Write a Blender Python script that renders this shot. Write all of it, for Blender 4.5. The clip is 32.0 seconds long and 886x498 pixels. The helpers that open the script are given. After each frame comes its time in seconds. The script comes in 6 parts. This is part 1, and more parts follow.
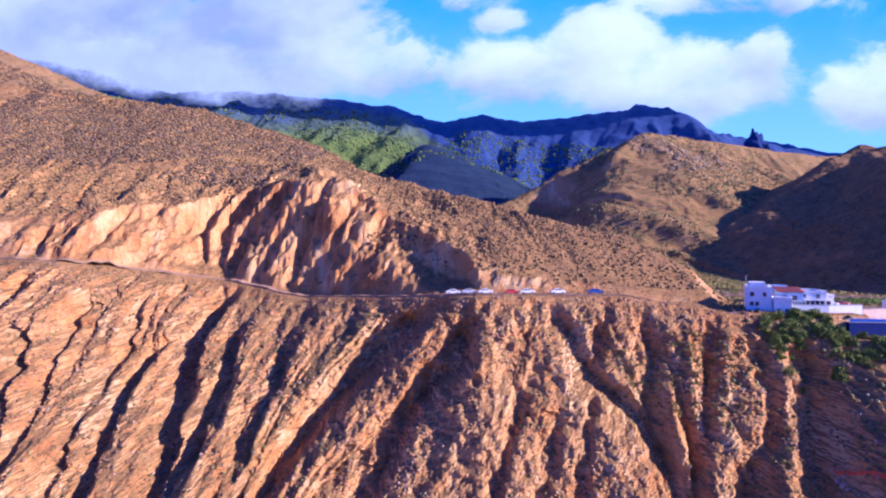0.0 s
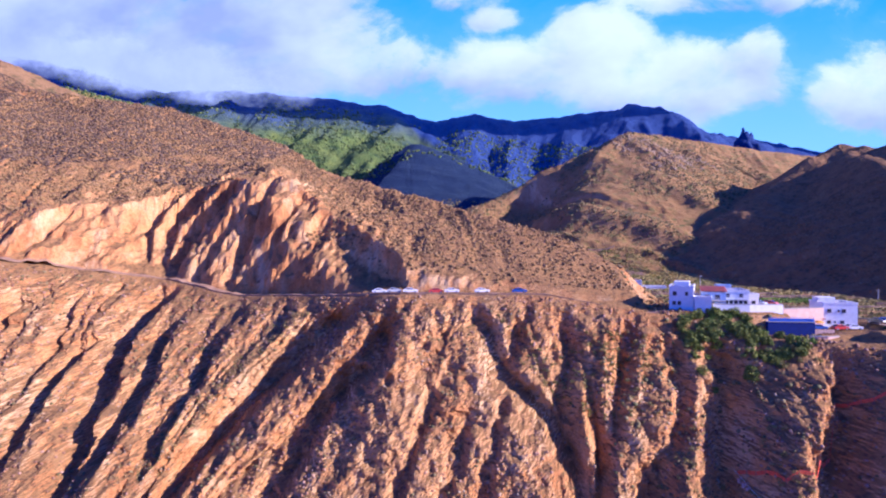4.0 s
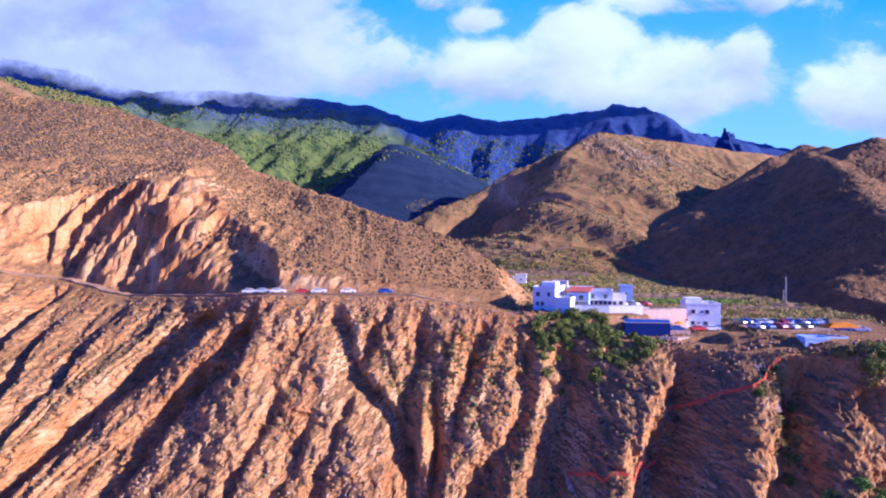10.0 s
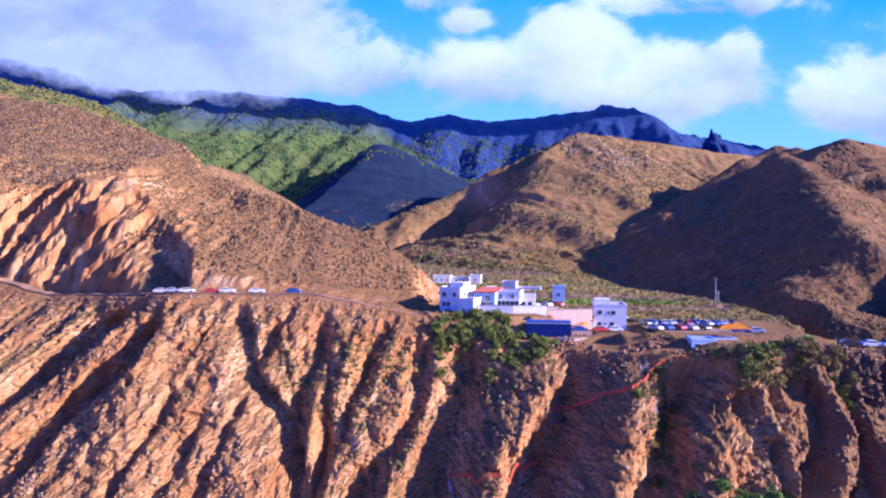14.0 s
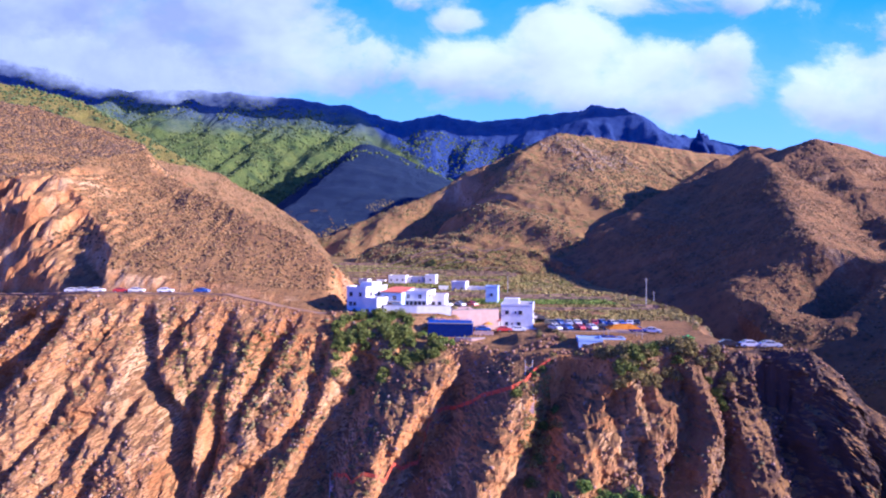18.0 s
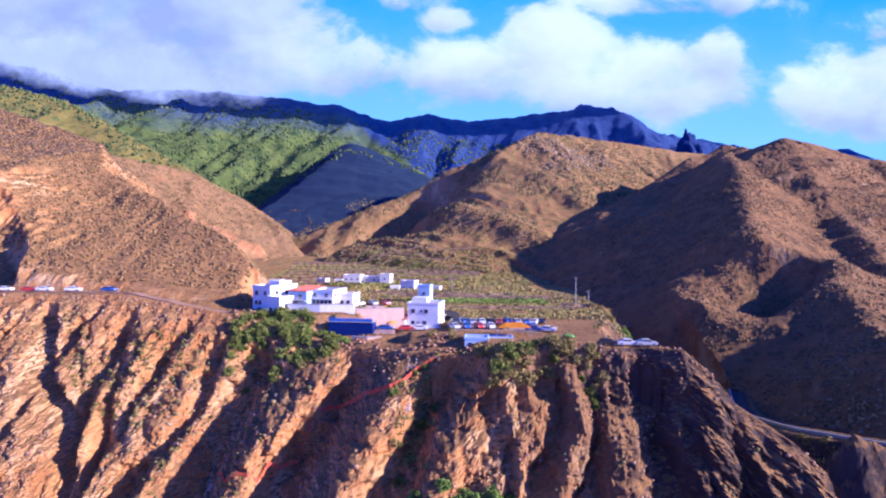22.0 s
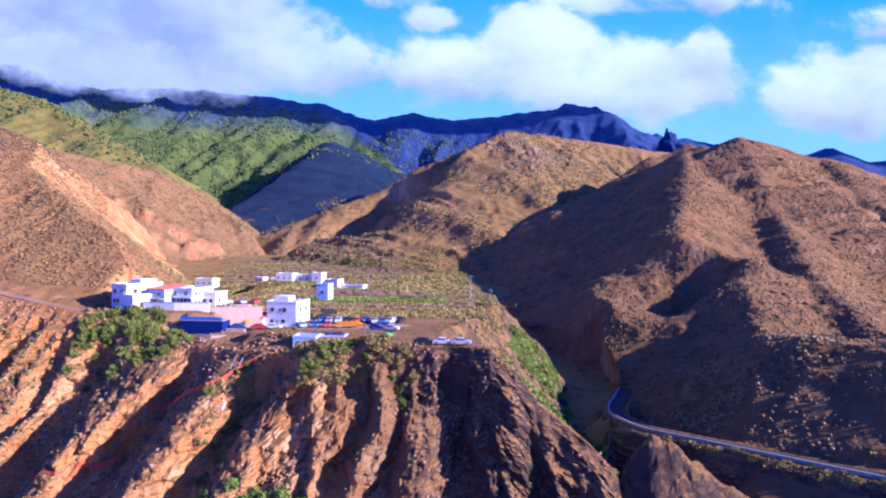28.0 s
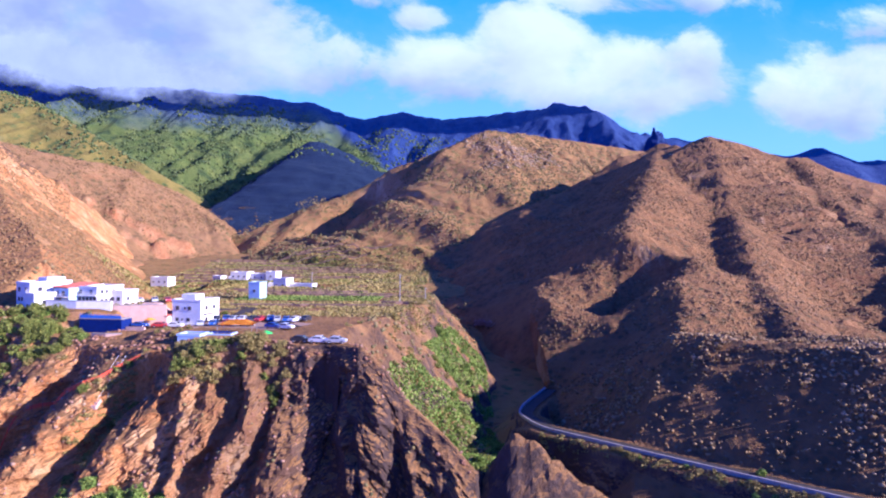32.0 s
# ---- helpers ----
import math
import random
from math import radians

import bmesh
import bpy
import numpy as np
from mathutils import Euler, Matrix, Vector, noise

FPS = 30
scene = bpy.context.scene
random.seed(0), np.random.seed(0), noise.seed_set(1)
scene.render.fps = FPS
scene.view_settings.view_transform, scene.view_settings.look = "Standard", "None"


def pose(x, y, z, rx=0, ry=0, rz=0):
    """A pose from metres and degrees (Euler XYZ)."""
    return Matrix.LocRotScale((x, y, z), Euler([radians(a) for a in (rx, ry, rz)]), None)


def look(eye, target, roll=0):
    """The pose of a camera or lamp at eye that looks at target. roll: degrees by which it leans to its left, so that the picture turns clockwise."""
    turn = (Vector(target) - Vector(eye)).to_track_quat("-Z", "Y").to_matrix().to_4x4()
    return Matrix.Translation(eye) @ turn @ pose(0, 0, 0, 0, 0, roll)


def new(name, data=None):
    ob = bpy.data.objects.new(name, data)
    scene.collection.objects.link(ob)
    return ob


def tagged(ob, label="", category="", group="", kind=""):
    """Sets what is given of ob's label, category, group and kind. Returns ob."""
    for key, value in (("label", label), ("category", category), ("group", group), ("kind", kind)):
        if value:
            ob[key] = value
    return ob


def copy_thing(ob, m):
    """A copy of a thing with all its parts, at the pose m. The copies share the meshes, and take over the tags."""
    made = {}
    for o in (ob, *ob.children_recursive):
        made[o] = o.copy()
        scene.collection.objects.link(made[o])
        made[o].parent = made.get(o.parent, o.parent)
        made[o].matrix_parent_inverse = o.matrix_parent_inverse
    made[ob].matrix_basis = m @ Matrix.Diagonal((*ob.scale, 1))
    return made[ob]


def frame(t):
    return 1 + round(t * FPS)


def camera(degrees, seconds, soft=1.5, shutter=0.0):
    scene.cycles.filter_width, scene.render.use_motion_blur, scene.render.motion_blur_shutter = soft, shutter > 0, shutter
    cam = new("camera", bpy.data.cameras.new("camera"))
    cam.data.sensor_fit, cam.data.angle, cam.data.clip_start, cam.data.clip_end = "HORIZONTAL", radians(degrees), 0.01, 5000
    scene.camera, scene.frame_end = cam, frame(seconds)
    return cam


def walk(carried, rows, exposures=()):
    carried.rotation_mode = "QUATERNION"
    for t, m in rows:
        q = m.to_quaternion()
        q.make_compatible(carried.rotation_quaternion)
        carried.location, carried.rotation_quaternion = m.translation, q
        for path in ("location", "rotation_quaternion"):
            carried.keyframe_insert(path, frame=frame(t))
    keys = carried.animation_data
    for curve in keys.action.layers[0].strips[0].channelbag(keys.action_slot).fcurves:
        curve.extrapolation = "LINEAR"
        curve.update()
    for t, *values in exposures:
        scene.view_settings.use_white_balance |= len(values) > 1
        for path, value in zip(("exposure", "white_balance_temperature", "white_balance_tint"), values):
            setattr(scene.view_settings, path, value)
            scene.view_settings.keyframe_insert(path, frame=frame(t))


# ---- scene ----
cam = camera(76.0, 32.0, soft=2.1)
METRES, EYE, TILT, LEAN, TURN = 200.0, 100.0, 0.0, 0.0, 0.0
ROWS = [
    (0.0, 0.0, 0.0, 0.0, 0.0, 0.0, 0.0),
    (0.5, 0.0117, 0.0002, 0.0001, 0.01, -0.01, -0.01),
    (1.0, 0.0241, 0.0003, 0.0004, 0.01, -0.02, -0.04),
    (1.5, 0.037, 0.0005, 0.0004, 0.02, -0.03, -0.05),
    (2.0, 0.0504, 0.0006, 0.0003, 0.01, -0.04, -0.04),
    (2.5, 0.0646, 0.0008, -0.0, 0.03, -0.05, -0.04),
    (3.0, 0.0789, 0.001, -0.0001, 0.04, -0.05, -0.03),
    (3.5, 0.0937, 0.0012, -0.0006, 0.07, -0.04, -0.04),
    (5.5, 0.1549, 0.0019, -0.0005, 0.13, -0.1, -0.0),
    (6.0, 0.1707, 0.002, -0.0006, 0.16, -0.07, -0.01),
    (6.5, 0.1863, 0.0021, -0.0005, 0.16, -0.07, -0.0),
    (7.0, 0.2019, 0.0023, -0.0005, 0.16, -0.08, 0.01),
    (7.5, 0.2179, 0.0026, -0.0005, 0.17, -0.08, 0.01),
    (8.0, 0.2338, 0.0027, -0.0004, 0.17, -0.08, -0.0),
    (8.5, 0.2496, 0.003, -0.0004, 0.16, -0.09, -0.03),
    (9.0, 0.2658, 0.0033, -0.0003, 0.16, -0.08, -0.03),
    (9.5, 0.2815, 0.0035, -0.0002, 0.13, -0.05, -0.06),
    (10.0, 0.2976, 0.0035, -0.0001, 0.13, -0.04, -0.09),
    (10.5, 0.3135, 0.0037, -0.0002, 0.11, -0.03, -0.12),
    (11.0, 0.3294, 0.0039, -0.0, 0.11, -0.02, -0.13),
    (11.5, 0.3456, 0.0043, 0.0001, 0.12, -0.02, -0.15),
    (12.0, 0.3615, 0.0046, 0.0001, 0.11, -0.02, -0.18),
    (12.5, 0.3773, 0.0047, 0.0002, 0.1, -0.01, -0.2),
    (13.0, 0.3933, 0.0051, 0.0004, 0.09, -0.03, -0.2),
    (13.5, 0.4091, 0.0052, 0.0002, 0.07, -0.02, -0.25),
    (14.0, 0.4252, 0.0055, 0.0001, 0.07, -0.02, -0.26),
    (14.5, 0.441, 0.0057, -0.0, 0.07, 0.01, -0.28),
    (16.5, 0.5051, 0.0063, -0.0002, 0.1, 0.01, -0.29),
    (17.0, 0.5211, 0.0065, -0.0, 0.11, 0.01, -0.28),
    (17.5, 0.537, 0.0066, -0.0001, 0.09, 0.02, -0.3),
    (18.0, 0.553, 0.0069, 0.0001, 0.1, -0.0, -0.31),
    (18.5, 0.569, 0.0073, 0.0003, 0.1, -0.03, -0.31),
    (19.0, 0.5851, 0.0076, 0.0001, 0.11, -0.01, -0.31),
    (19.5, 0.601, 0.0079, 0.0003, 0.1, -0.03, -0.3),
    (20.0, 0.617, 0.008, 0.0, 0.1, -0.03, -0.31),
    (20.5, 0.6329, 0.0083, 0.0, 0.09, -0.03, -0.31),
    (21.0, 0.6492, 0.0086, -0.0002, 0.1, -0.02, -0.29),
    (21.5, 0.6653, 0.0089, -0.0003, 0.08, -0.04, -0.28),
    (22.0, 0.6812, 0.0093, -0.0008, 0.08, -0.03, -0.29),
    (22.5, 0.6974, 0.0095, -0.0005, 0.07, -0.06, -0.29),
    (23.0, 0.7134, 0.0097, -0.0003, 0.07, -0.06, -0.3),
    (23.5, 0.7293, 0.01, -0.0007, 0.07, -0.04, -0.28),
    (24.0, 0.7453, 0.0102, -0.0006, 0.08, -0.06, -0.3),
    (24.5, 0.7612, 0.0104, -0.0006, 0.09, -0.05, -0.33),
    (25.0, 0.7772, 0.0108, -0.0006, 0.09, -0.06, -0.32),
    (25.5, 0.7929, 0.011, -0.0007, 0.09, -0.06, -0.36),
    (27.5, 0.8567, 0.0123, -0.0006, 0.08, -0.11, -0.36),
    (28.0, 0.8727, 0.0127, -0.0006, 0.09, -0.12, -0.37),
    (28.5, 0.8885, 0.0132, -0.0005, 0.06, -0.11, -0.37),
    (29.0, 0.9044, 0.0135, -0.0005, 0.07, -0.1, -0.38),
    (29.5, 0.9203, 0.0138, -0.0006, 0.07, -0.11, -0.38),
    (30.0, 0.9361, 0.0143, -0.0008, 0.07, -0.13, -0.39),
    (30.5, 0.9523, 0.0146, -0.0009, 0.07, -0.14, -0.38),
    (31.0, 0.968, 0.0149, -0.001, 0.06, -0.15, -0.4),
    (31.5, 0.984, 0.0155, -0.001, 0.06, -0.16, -0.4),
    (32.0, 0.9998, 0.0156, -0.0011, 0.06, -0.18, -0.43),
]
EXPOSURES = [(0.0, 1.40, 4540, 30), (32.0, 1.42, 4540, 30)]
walk(cam, [(t, pose(0, 0, EYE, TILT, LEAN, TURN) @ pose(METRES * x, METRES * y, METRES * z, 90 + pitch, roll, yaw)) for t, x, y, z, yaw, pitch, roll in ROWS], EXPOSURES)

# ---- world, sun ----
SUN_AZ, SUN_EL = 17.0, 20.5          # degrees from +x towards the viewer, height
a, e = radians(SUN_AZ), radians(SUN_EL)
to_sun = Vector((math.cos(a) * math.cos(e), -math.sin(a) * math.cos(e), math.sin(e)))
world = bpy.data.worlds.new("sky")
scene.world = world
world.use_nodes = True
wt = world.node_tree
sky = wt.nodes.new("ShaderNodeTexSky")
sky.sky_type, sky.sun_disc = "NISHITA", False
sky.sun_elevation, sky.sun_rotation = e, math.atan2(to_sun.x, to_sun.y)
sky.air_density, sky.dust_density, sky.ozone_density = 1.0, 0.1, 6.0
wt.nodes["Background"].inputs["Strength"].default_value = 0.06
deep = wt.nodes.new("ShaderNodeMix")
deep.data_type, deep.blend_type = "RGBA", "MULTIPLY"
deep.inputs[0].default_value = 1.0
deep.inputs[7].default_value = (0.53, 0.68, 1.62, 1)
wt.links.new(sky.outputs[0], deep.inputs[6])
wt.links.new(deep.outputs[2], wt.nodes["Background"].inputs["Color"])
sun = new("sun", bpy.data.lights.new("sun", "SUN"))
sun.data.energy, sun.data.angle, sun.data.color = 5.0, radians(0.6), (1.0, 0.74, 0.46)
sun.matrix_world = look((0, 0, 900), Vector((0, 0, 900)) - to_sun)


# ---- noise and land forms ----
TABLES = {}


def table(seed):
    if seed not in TABLES:
        TABLES[seed] = np.random.RandomState(seed).rand(256, 256)
    return TABLES[seed]


def vnoise(x, y, seed):
    t = table(seed)
    x, y = np.asarray(x, float), np.asarray(y, float)
    i, j = np.floor(x).astype(int), np.floor(y).astype(int)
    u, v = x - i, y - j
    u, v = u * u * (3 - 2 * u), v * v * (3 - 2 * v)
    i0, i1, j0, j1 = i & 255, (i + 1) & 255, j & 255, (j + 1) & 255
    return (t[i0, j0] * (1 - u) + t[i1, j0] * u) * (1 - v) + (t[i0, j1] * (1 - u) + t[i1, j1] * u) * v


def fbm(x, y, size, octaves, seed, gain=0.5):
    """Noise about 0, -1 to 1, with lumps of that size in metres."""
    total, amp, norm = 0, 1.0, 0.0
    c, s = math.cos(0.6), math.sin(0.6)
    px, py = np.asarray(x) / size + 17.3, np.asarray(y) / size + 41.7
    for k in range(octaves):
        total = total + amp * (2 * vnoise(px, py, seed + k) - 1)
        norm += amp
        amp *= gain
        px, py = 2.03 * (c * px - s * py), 2.03 * (s * px + c * py)
    return total / norm


def ridged(u, v, seed):
    """1 on the line of a rib, 0 in the gully between."""
    return 1 - np.abs(2 * vnoise(u, v, seed) - 1) * 1.0


def step(lo, hi, x):
    """0 below lo, 1 past hi, smooth between; falls where lo is the greater."""
    t = np.clip((x - lo) / (hi - lo), 0, 1)
    return t * t * (3 - 2 * t)


def smax(a, b, k):
    h = np.clip(0.5 + 0.5 * (a - b) / k, 0, 1)
    return b + (a - b) * h + k * h * (1 - h)


def ridge(x, y, lines, soft=6.0, rib=0.0, spacing=30.0, seed=3, k=4.0, near=60.0):
    """Land falling off on both sides of crest lines. A line: left slope, right slope (seen along it), points."""
    total = None
    run = 0.0
    for left, right, pts in lines:
        for (ax, ay, az), (bx, by, bz) in zip(pts, pts[1:]):
            dx, dy = bx - ax, by - ay
            ll = dx * dx + dy * dy
            t = ((x - ax) * dx + (y - ay) * dy) / ll
            tc = np.clip(t, 0, 1)
            d = np.hypot(x - ax - tc * dx, y - ay - tc * dy)
            side = dx * (y - ay) - dy * (x - ax)
            slope = left + (right - left) * step(-1, 1, -side / (math.sqrt(ll) * 8))
            dr = np.sqrt(d * d + soft * soft) - soft
            z = az + tc * (bz - az) - slope * dr
            if rib:
                s = run + t * math.sqrt(ll) + 0.25 * d + 9 * fbm(x, y, 40, 2, seed + 9)
                g = 1 - ridged(s / spacing, d / (spacing * 5) + 7 * np.sign(side), seed)
                g2 = 1 - ridged(s / spacing * 2.7, d / (spacing * 3) + 3 * np.sign(side), seed + 1)
                z = z - rib * (g + 0.45 * g2) * step(0, near, d)
            run += math.sqrt(ll) * 1.0
            total = z if total is None else smax(total, z, k)
    return total


# the edge of the cliff: place and height of its rim along x, and the slope under it
RIM_X = (-420, -125, -108, -80, -47, -20, 9, 50, 84, 105, 115, 125, 140, 147, 160, 184, 189, 193, 201, 206, 210, 214, 218, 226, 236, 252, 270, 300, 420)
RIM_Y = (205, 186, 196, 203, 190, 176, 159, 156, 150, 142.5, 138, 132.5, 125, 119, 120.5, 115, 113.5, 111.5, 107, 105, 116, 140, 150, 139, 127, 111, 94, 69, 10)
RIM_Z = (105, 96, 93, 89, 84, 85, 87, 87, 82, 76.8, 76.5, 76.3, 76.8, 78, 79.6, 80, 75.5, 70, 64.5, 59.5, 54, 47, 53.2, 53.9, 54.8, 55.4, 56.3, 57.2, 58)
FALL_X = (-420, -90, -45, -18, 10, 50, 90, 106, 125, 140, 152, 190, 214, 250, 420)
FALL = (0.62, 0.58, 0.60, 0.85, 1.15, 1.45, 1.12, 1.02, 0.94, 1.05, 1.75, 2.0, 1.4, 1.2, 1.0)
# the crest of the hill over it
CREST_X = (-420, -278, -156, -77, -43, 32, 60, 84, 100)
CREST_Y = (420, 385, 370, 353, 300, 222, 195, 172, 165)
CREST_Z = (235, 210, 191, 163, 141, 115, 104, 91, 80)
# the height of the cut over the road
CUT_X = (-420, -135, -105, -80, -60, -42, -20, 9, 40, 70)
CUT_Z = (8, 14, 24, 36, 42, 43, 25, 9, 3, 0)
# the right-hand edge of the table land along y
EDGE_Y = (60, 113, 128, 140, 170, 205, 250, 330, 420)
EDGE_X = (186, 184, 176, 176, 184, 193, 194, 176, 150)
# the lower road round the foot of the hill
LOW_ROAD = [(237, 197, 51.3), (233, 188, 51.5), (226, 172, 52.5), (223, 160, 53.5), (226, 146, 54.5), (236, 134, 55.5), (252, 119, 56), (270, 101, 57), (300, 76, 58), (360, 40, 59)]


# level ground: centre, half sizes, height
PADS = [(114, 143, 10, 5.5, 77.0), (95, 163, 13, 10, 83), (115, 163, 9, 9, 83.0), (130, 162, 8, 9, 78.3), (150, 148, 12, 11, 79.6), (148, 212, 28, 18, 79.5), (127, 148.5, 9, 5, 78.3), (113.5, 147.6, 8, 1.8, 77.3), (92, 330, 18, 12, 80), (124, 294, 16, 8, 76.5)]


def near_line(x, y, pts):
    """Distance to a line of points, and its height at the nearest."""
    best, high = np.full(np.shape(x), 1e9), np.zeros(np.shape(x))
    for (ax, ay, az), (bx, by, bz) in zip(pts, pts[1:]):
        dx, dy = bx - ax, by - ay
        t = np.clip(((x - ax) * dx + (y - ay) * dy) / (dx * dx + dy * dy), 0, 1)
        d = np.hypot(x - ax - t * dx, y - ay - t * dy)
        high = np.where(d < best, az + t * (bz - az), high)
        best = np.minimum(best, d)
    return best, high


def shelf(x, y, z):
    d, h = near_line(x, y, LOW_ROAD)
    return z + (h - z) * (1 - step(3.2, 6.5, d))


def saw(u, seed, v, p=0.36):
    """Ribs with a steep left side, 1 on the rib and 0 in the gully, uneven in width."""
    f = u - np.floor(u)
    i = np.floor(u)
    h = np.where(f < p, f / p, (1 - f) / (1 - p))
    deep = 0.45 + 0.75 * vnoise(i * 7.31 + 0.5, v, seed)
    return 1 - (1 - h) * deep


def gullies(x, d, rows):
    """Depth of the gullies at a place of a face. A row: a line as x and depth by turns, its half width, its depth."""
    total = np.zeros(np.shape(x))
    wx = x + 2.2 * fbm(x, d, 11, 3, 171) + 0.9 * fbm(x, d, 3.5, 2, 173)
    for row in rows:
        xs, ds, wide, deep = row[:-2:2], row[1:-2:2], row[-2], row[-1]
        end = (xs[-1] - xs[-2]) / (ds[-1] - ds[-2])
        mid = np.interp(d, ds, xs) + end * np.maximum(d - ds[-1], 0)
        s = (wx - mid) / (0.72 * wide)
        g = np.exp(-np.where(s < 0, s / 1.7, s / 0.8) ** 2) * step(ds[0] - 4, ds[0] + 6, d)
        total = np.maximum(total, 0.75 * deep * g)
    return total


# gullies of the west face, of the middle face and of the east face
WEST = [(-72, 1, -75, 14, -69, 31, -64, 42, 4, 7), (-62, 13, -60, 25, -62, 40, 2.5, 5), (-42, 11, -45, 23, -47, 33, 2.5, 4), (-16, 4, -29, 21, -34, 26, 2, 3),
        (-2, 1, -15, 12, -28, 26, -40, 39, 5.5, 9), (8, 6, 3, 17, -7, 26, -17, 41, 4.5, 7), (-97, 6, -93, 20, -91, 31, 2, 3), (-84, 17, -86, 28, -83, 38, 2, 3.5),
        (-110, 9, -105, 24, 2, 3), (-116, 18, -112, 26, 2.5, 4), (-130, 4, -128, 22, 2.5, 4)]
MIDDLE = [(20, 23, 15, 34, 2, 3), (29, 26, 25, 35, 2, 3), (53, 2, 52, 21, 3.5, 4.5), (31, 2, 37, 18, 46, 26, 55, 42, 4, 6), (63, 21, 56, 42, 3, 4.5), (80, 6, 79, 18, 73, 30, 3, 5),
          (93, 5, 90, 17, 85, 35, 4, 6), (44, 2, 40, 14, 2, 3), (71, 1, 66, 14, 62, 24, 2.5, 4)]
EAST = [(137, 1, 137, 7, 133, 15, 3, 5), (157, 3, 160, 10, 156, 20, 2.8, 7), (175, 0, 177, 10, 180, 24, 5, 7), (166, 2, 167, 11, 166, 18, 2.2, 4), (184, 4, 185, 24, 2, 3),
        (192, 2, 192, 19, 2.2, 3.5), (148, 4, 147, 14, 150, 24, 2.5, 5), (201, 3, 203, 18, 2, 3)]
FLOW_X = (-140, -70, -45, -20, 0, 15, 28, 38, 55, 70, 100, 125, 150, 165, 210)
FLOW = (-0.1, -0.15, 0.2, 0.8, 0.9, 0.6, 0.2, -0.4, 0.0, 0.4, 0.4, 0.57, 0.3, 0.05, 0.0)


def valley(x, y):
    z = np.interp(y, (0, 60, 100, 140, 200, 260, 330, 450, 600, 800, 1000, 1400, 2200, 4800), (0, 4, 20, 44, 49, 58, 76, 87, 95, 112, 140, 170, 60, 0))
    z = z + 1.6 * fbm(x, y, 60, 3, 71) * step(80, 200, y)
    return shelf(x, y, z)


def rim_jut(x):
    return 3.2 * fbm(x, x * 0 + 3, 14, 3, 7) * step(-30, -60, x) + 2.0 * fbm(x, x * 0 + 9, 9, 3, 8) * step(100, 125, x) * step(216, 204, x)


def face_y(x, drop):
    """How far ahead the rock face stands, at a depth under the rim."""
    fall = np.interp(x + 5 * fbm(x, drop, 25, 2, 44), FALL_X, FALL)
    top = x
    for _ in range(5):
        top = 0.5 * top + 0.5 * (x + np.interp(top, FLOW_X, FLOW) * drop)
    east = step(126, 146, x)
    u = top + 5.0 * fbm(x, drop, 30, 3, 41)
    vary = 0.6 + 0.8 * vnoise(x / 26, drop / 19, 49)
    big = (1 - saw((u + 3.5 * fbm(x, drop, 13, 3, 56)) / 17.0 + 0.22 + 0.6 * fbm(x, drop, 45, 2, 46), 51, drop / 40)) * (1 - east) + (1 - saw((u + 4 * fbm(x, drop, 13, 3, 50)) / 13.0 + 0.3 + 0.8 * fbm(x, drop, 34, 2, 48), 54, drop / 24, 0.6)) * east
    # the rib that carries the stairs, and the gullies beside it
    us = x + 0.57 * drop + 2.5 * fbm(x, drop, 12, 3, 45)
    here = step(99, 106, us) * step(148, 141, us)
    own = 0.36 - 0.6 * np.exp(-((us - 129) / 4.5) ** 2) + 0.6 * np.exp(-((us - 119) / 3.5) ** 2) - 0.5 * np.exp(-((us - 110) / 4.0) ** 2) + 0.5 * np.exp(-((us - 138) / 3.0) ** 2)
    big = big + (own - big) * here
    mid = 1 - ridged((u + 3.0 * fbm(x, drop, 9, 2, 47)) / 6.2, drop / 24, 52)
    fine = 1 - ridged((u + 2.0 * fbm(x, drop, 6, 3, 43)) / 2.6, drop / 9, 53)
    crag = np.abs(fbm(x, drop, 8.0, 4, 61, 0.6))
    chunk = np.abs(fbm(x, drop, 3.0, 4, 65, 0.65))
    ledge = np.abs(fbm(x * 0.6, drop * 1.5, 5.0, 3, 67, 0.6))
    n = (2.4 + 1.2 * east + 4.5 * here) * (big * vary - 0.36) * (0.25 + 0.75 * step(0, 11, drop))
    n = n + 1.35 * (mid - 0.4) * (0.2 + 0.8 * step(0, 8, drop)) + 0.8 * (fine - 0.4)
    n = n + 1.5 * (crag - 0.22) + (0.7 + 1.0 * east) * (chunk - 0.22) + 0.8 * fbm(x, drop, 2.4, 3, 69) + 1.2 * (ledge - 0.2) + 1.6 * fbm(x, drop, 18, 3, 63)
    n = n * (0.12 + 0.88 * step(0, 4, drop))
    cut = np.maximum(gullies(x, drop, WEST), gullies(x, drop, MIDDLE)) + gullies(x, drop, EAST)
    n = n + (cut - 1.4) * (0.15 + 0.85 * step(0, 8, drop))
    lean = np.clip(fall, 0.55, 2.6)
    return np.interp(x, RIM_X, RIM_Y) + rim_jut(x) - drop / fall + n * np.sqrt(1 + lean * lean) / lean


FACE_X = np.arange(-172, 290, 0.45)
FACE_D = np.concatenate([np.arange(0, 50, 0.36), np.arange(50, 84, 0.9)])
FACE_Y = face_y(*np.meshgrid(FACE_X, FACE_D))
LOOK_Y = np.arange(40, 215, 0.5)
LOOK_Z = np.stack([np.interp(-LOOK_Y, -np.minimum.accumulate(FACE_Y[:, k]), np.interp(FACE_X[k], RIM_X, RIM_Z) - FACE_D) for k in range(len(FACE_X))])


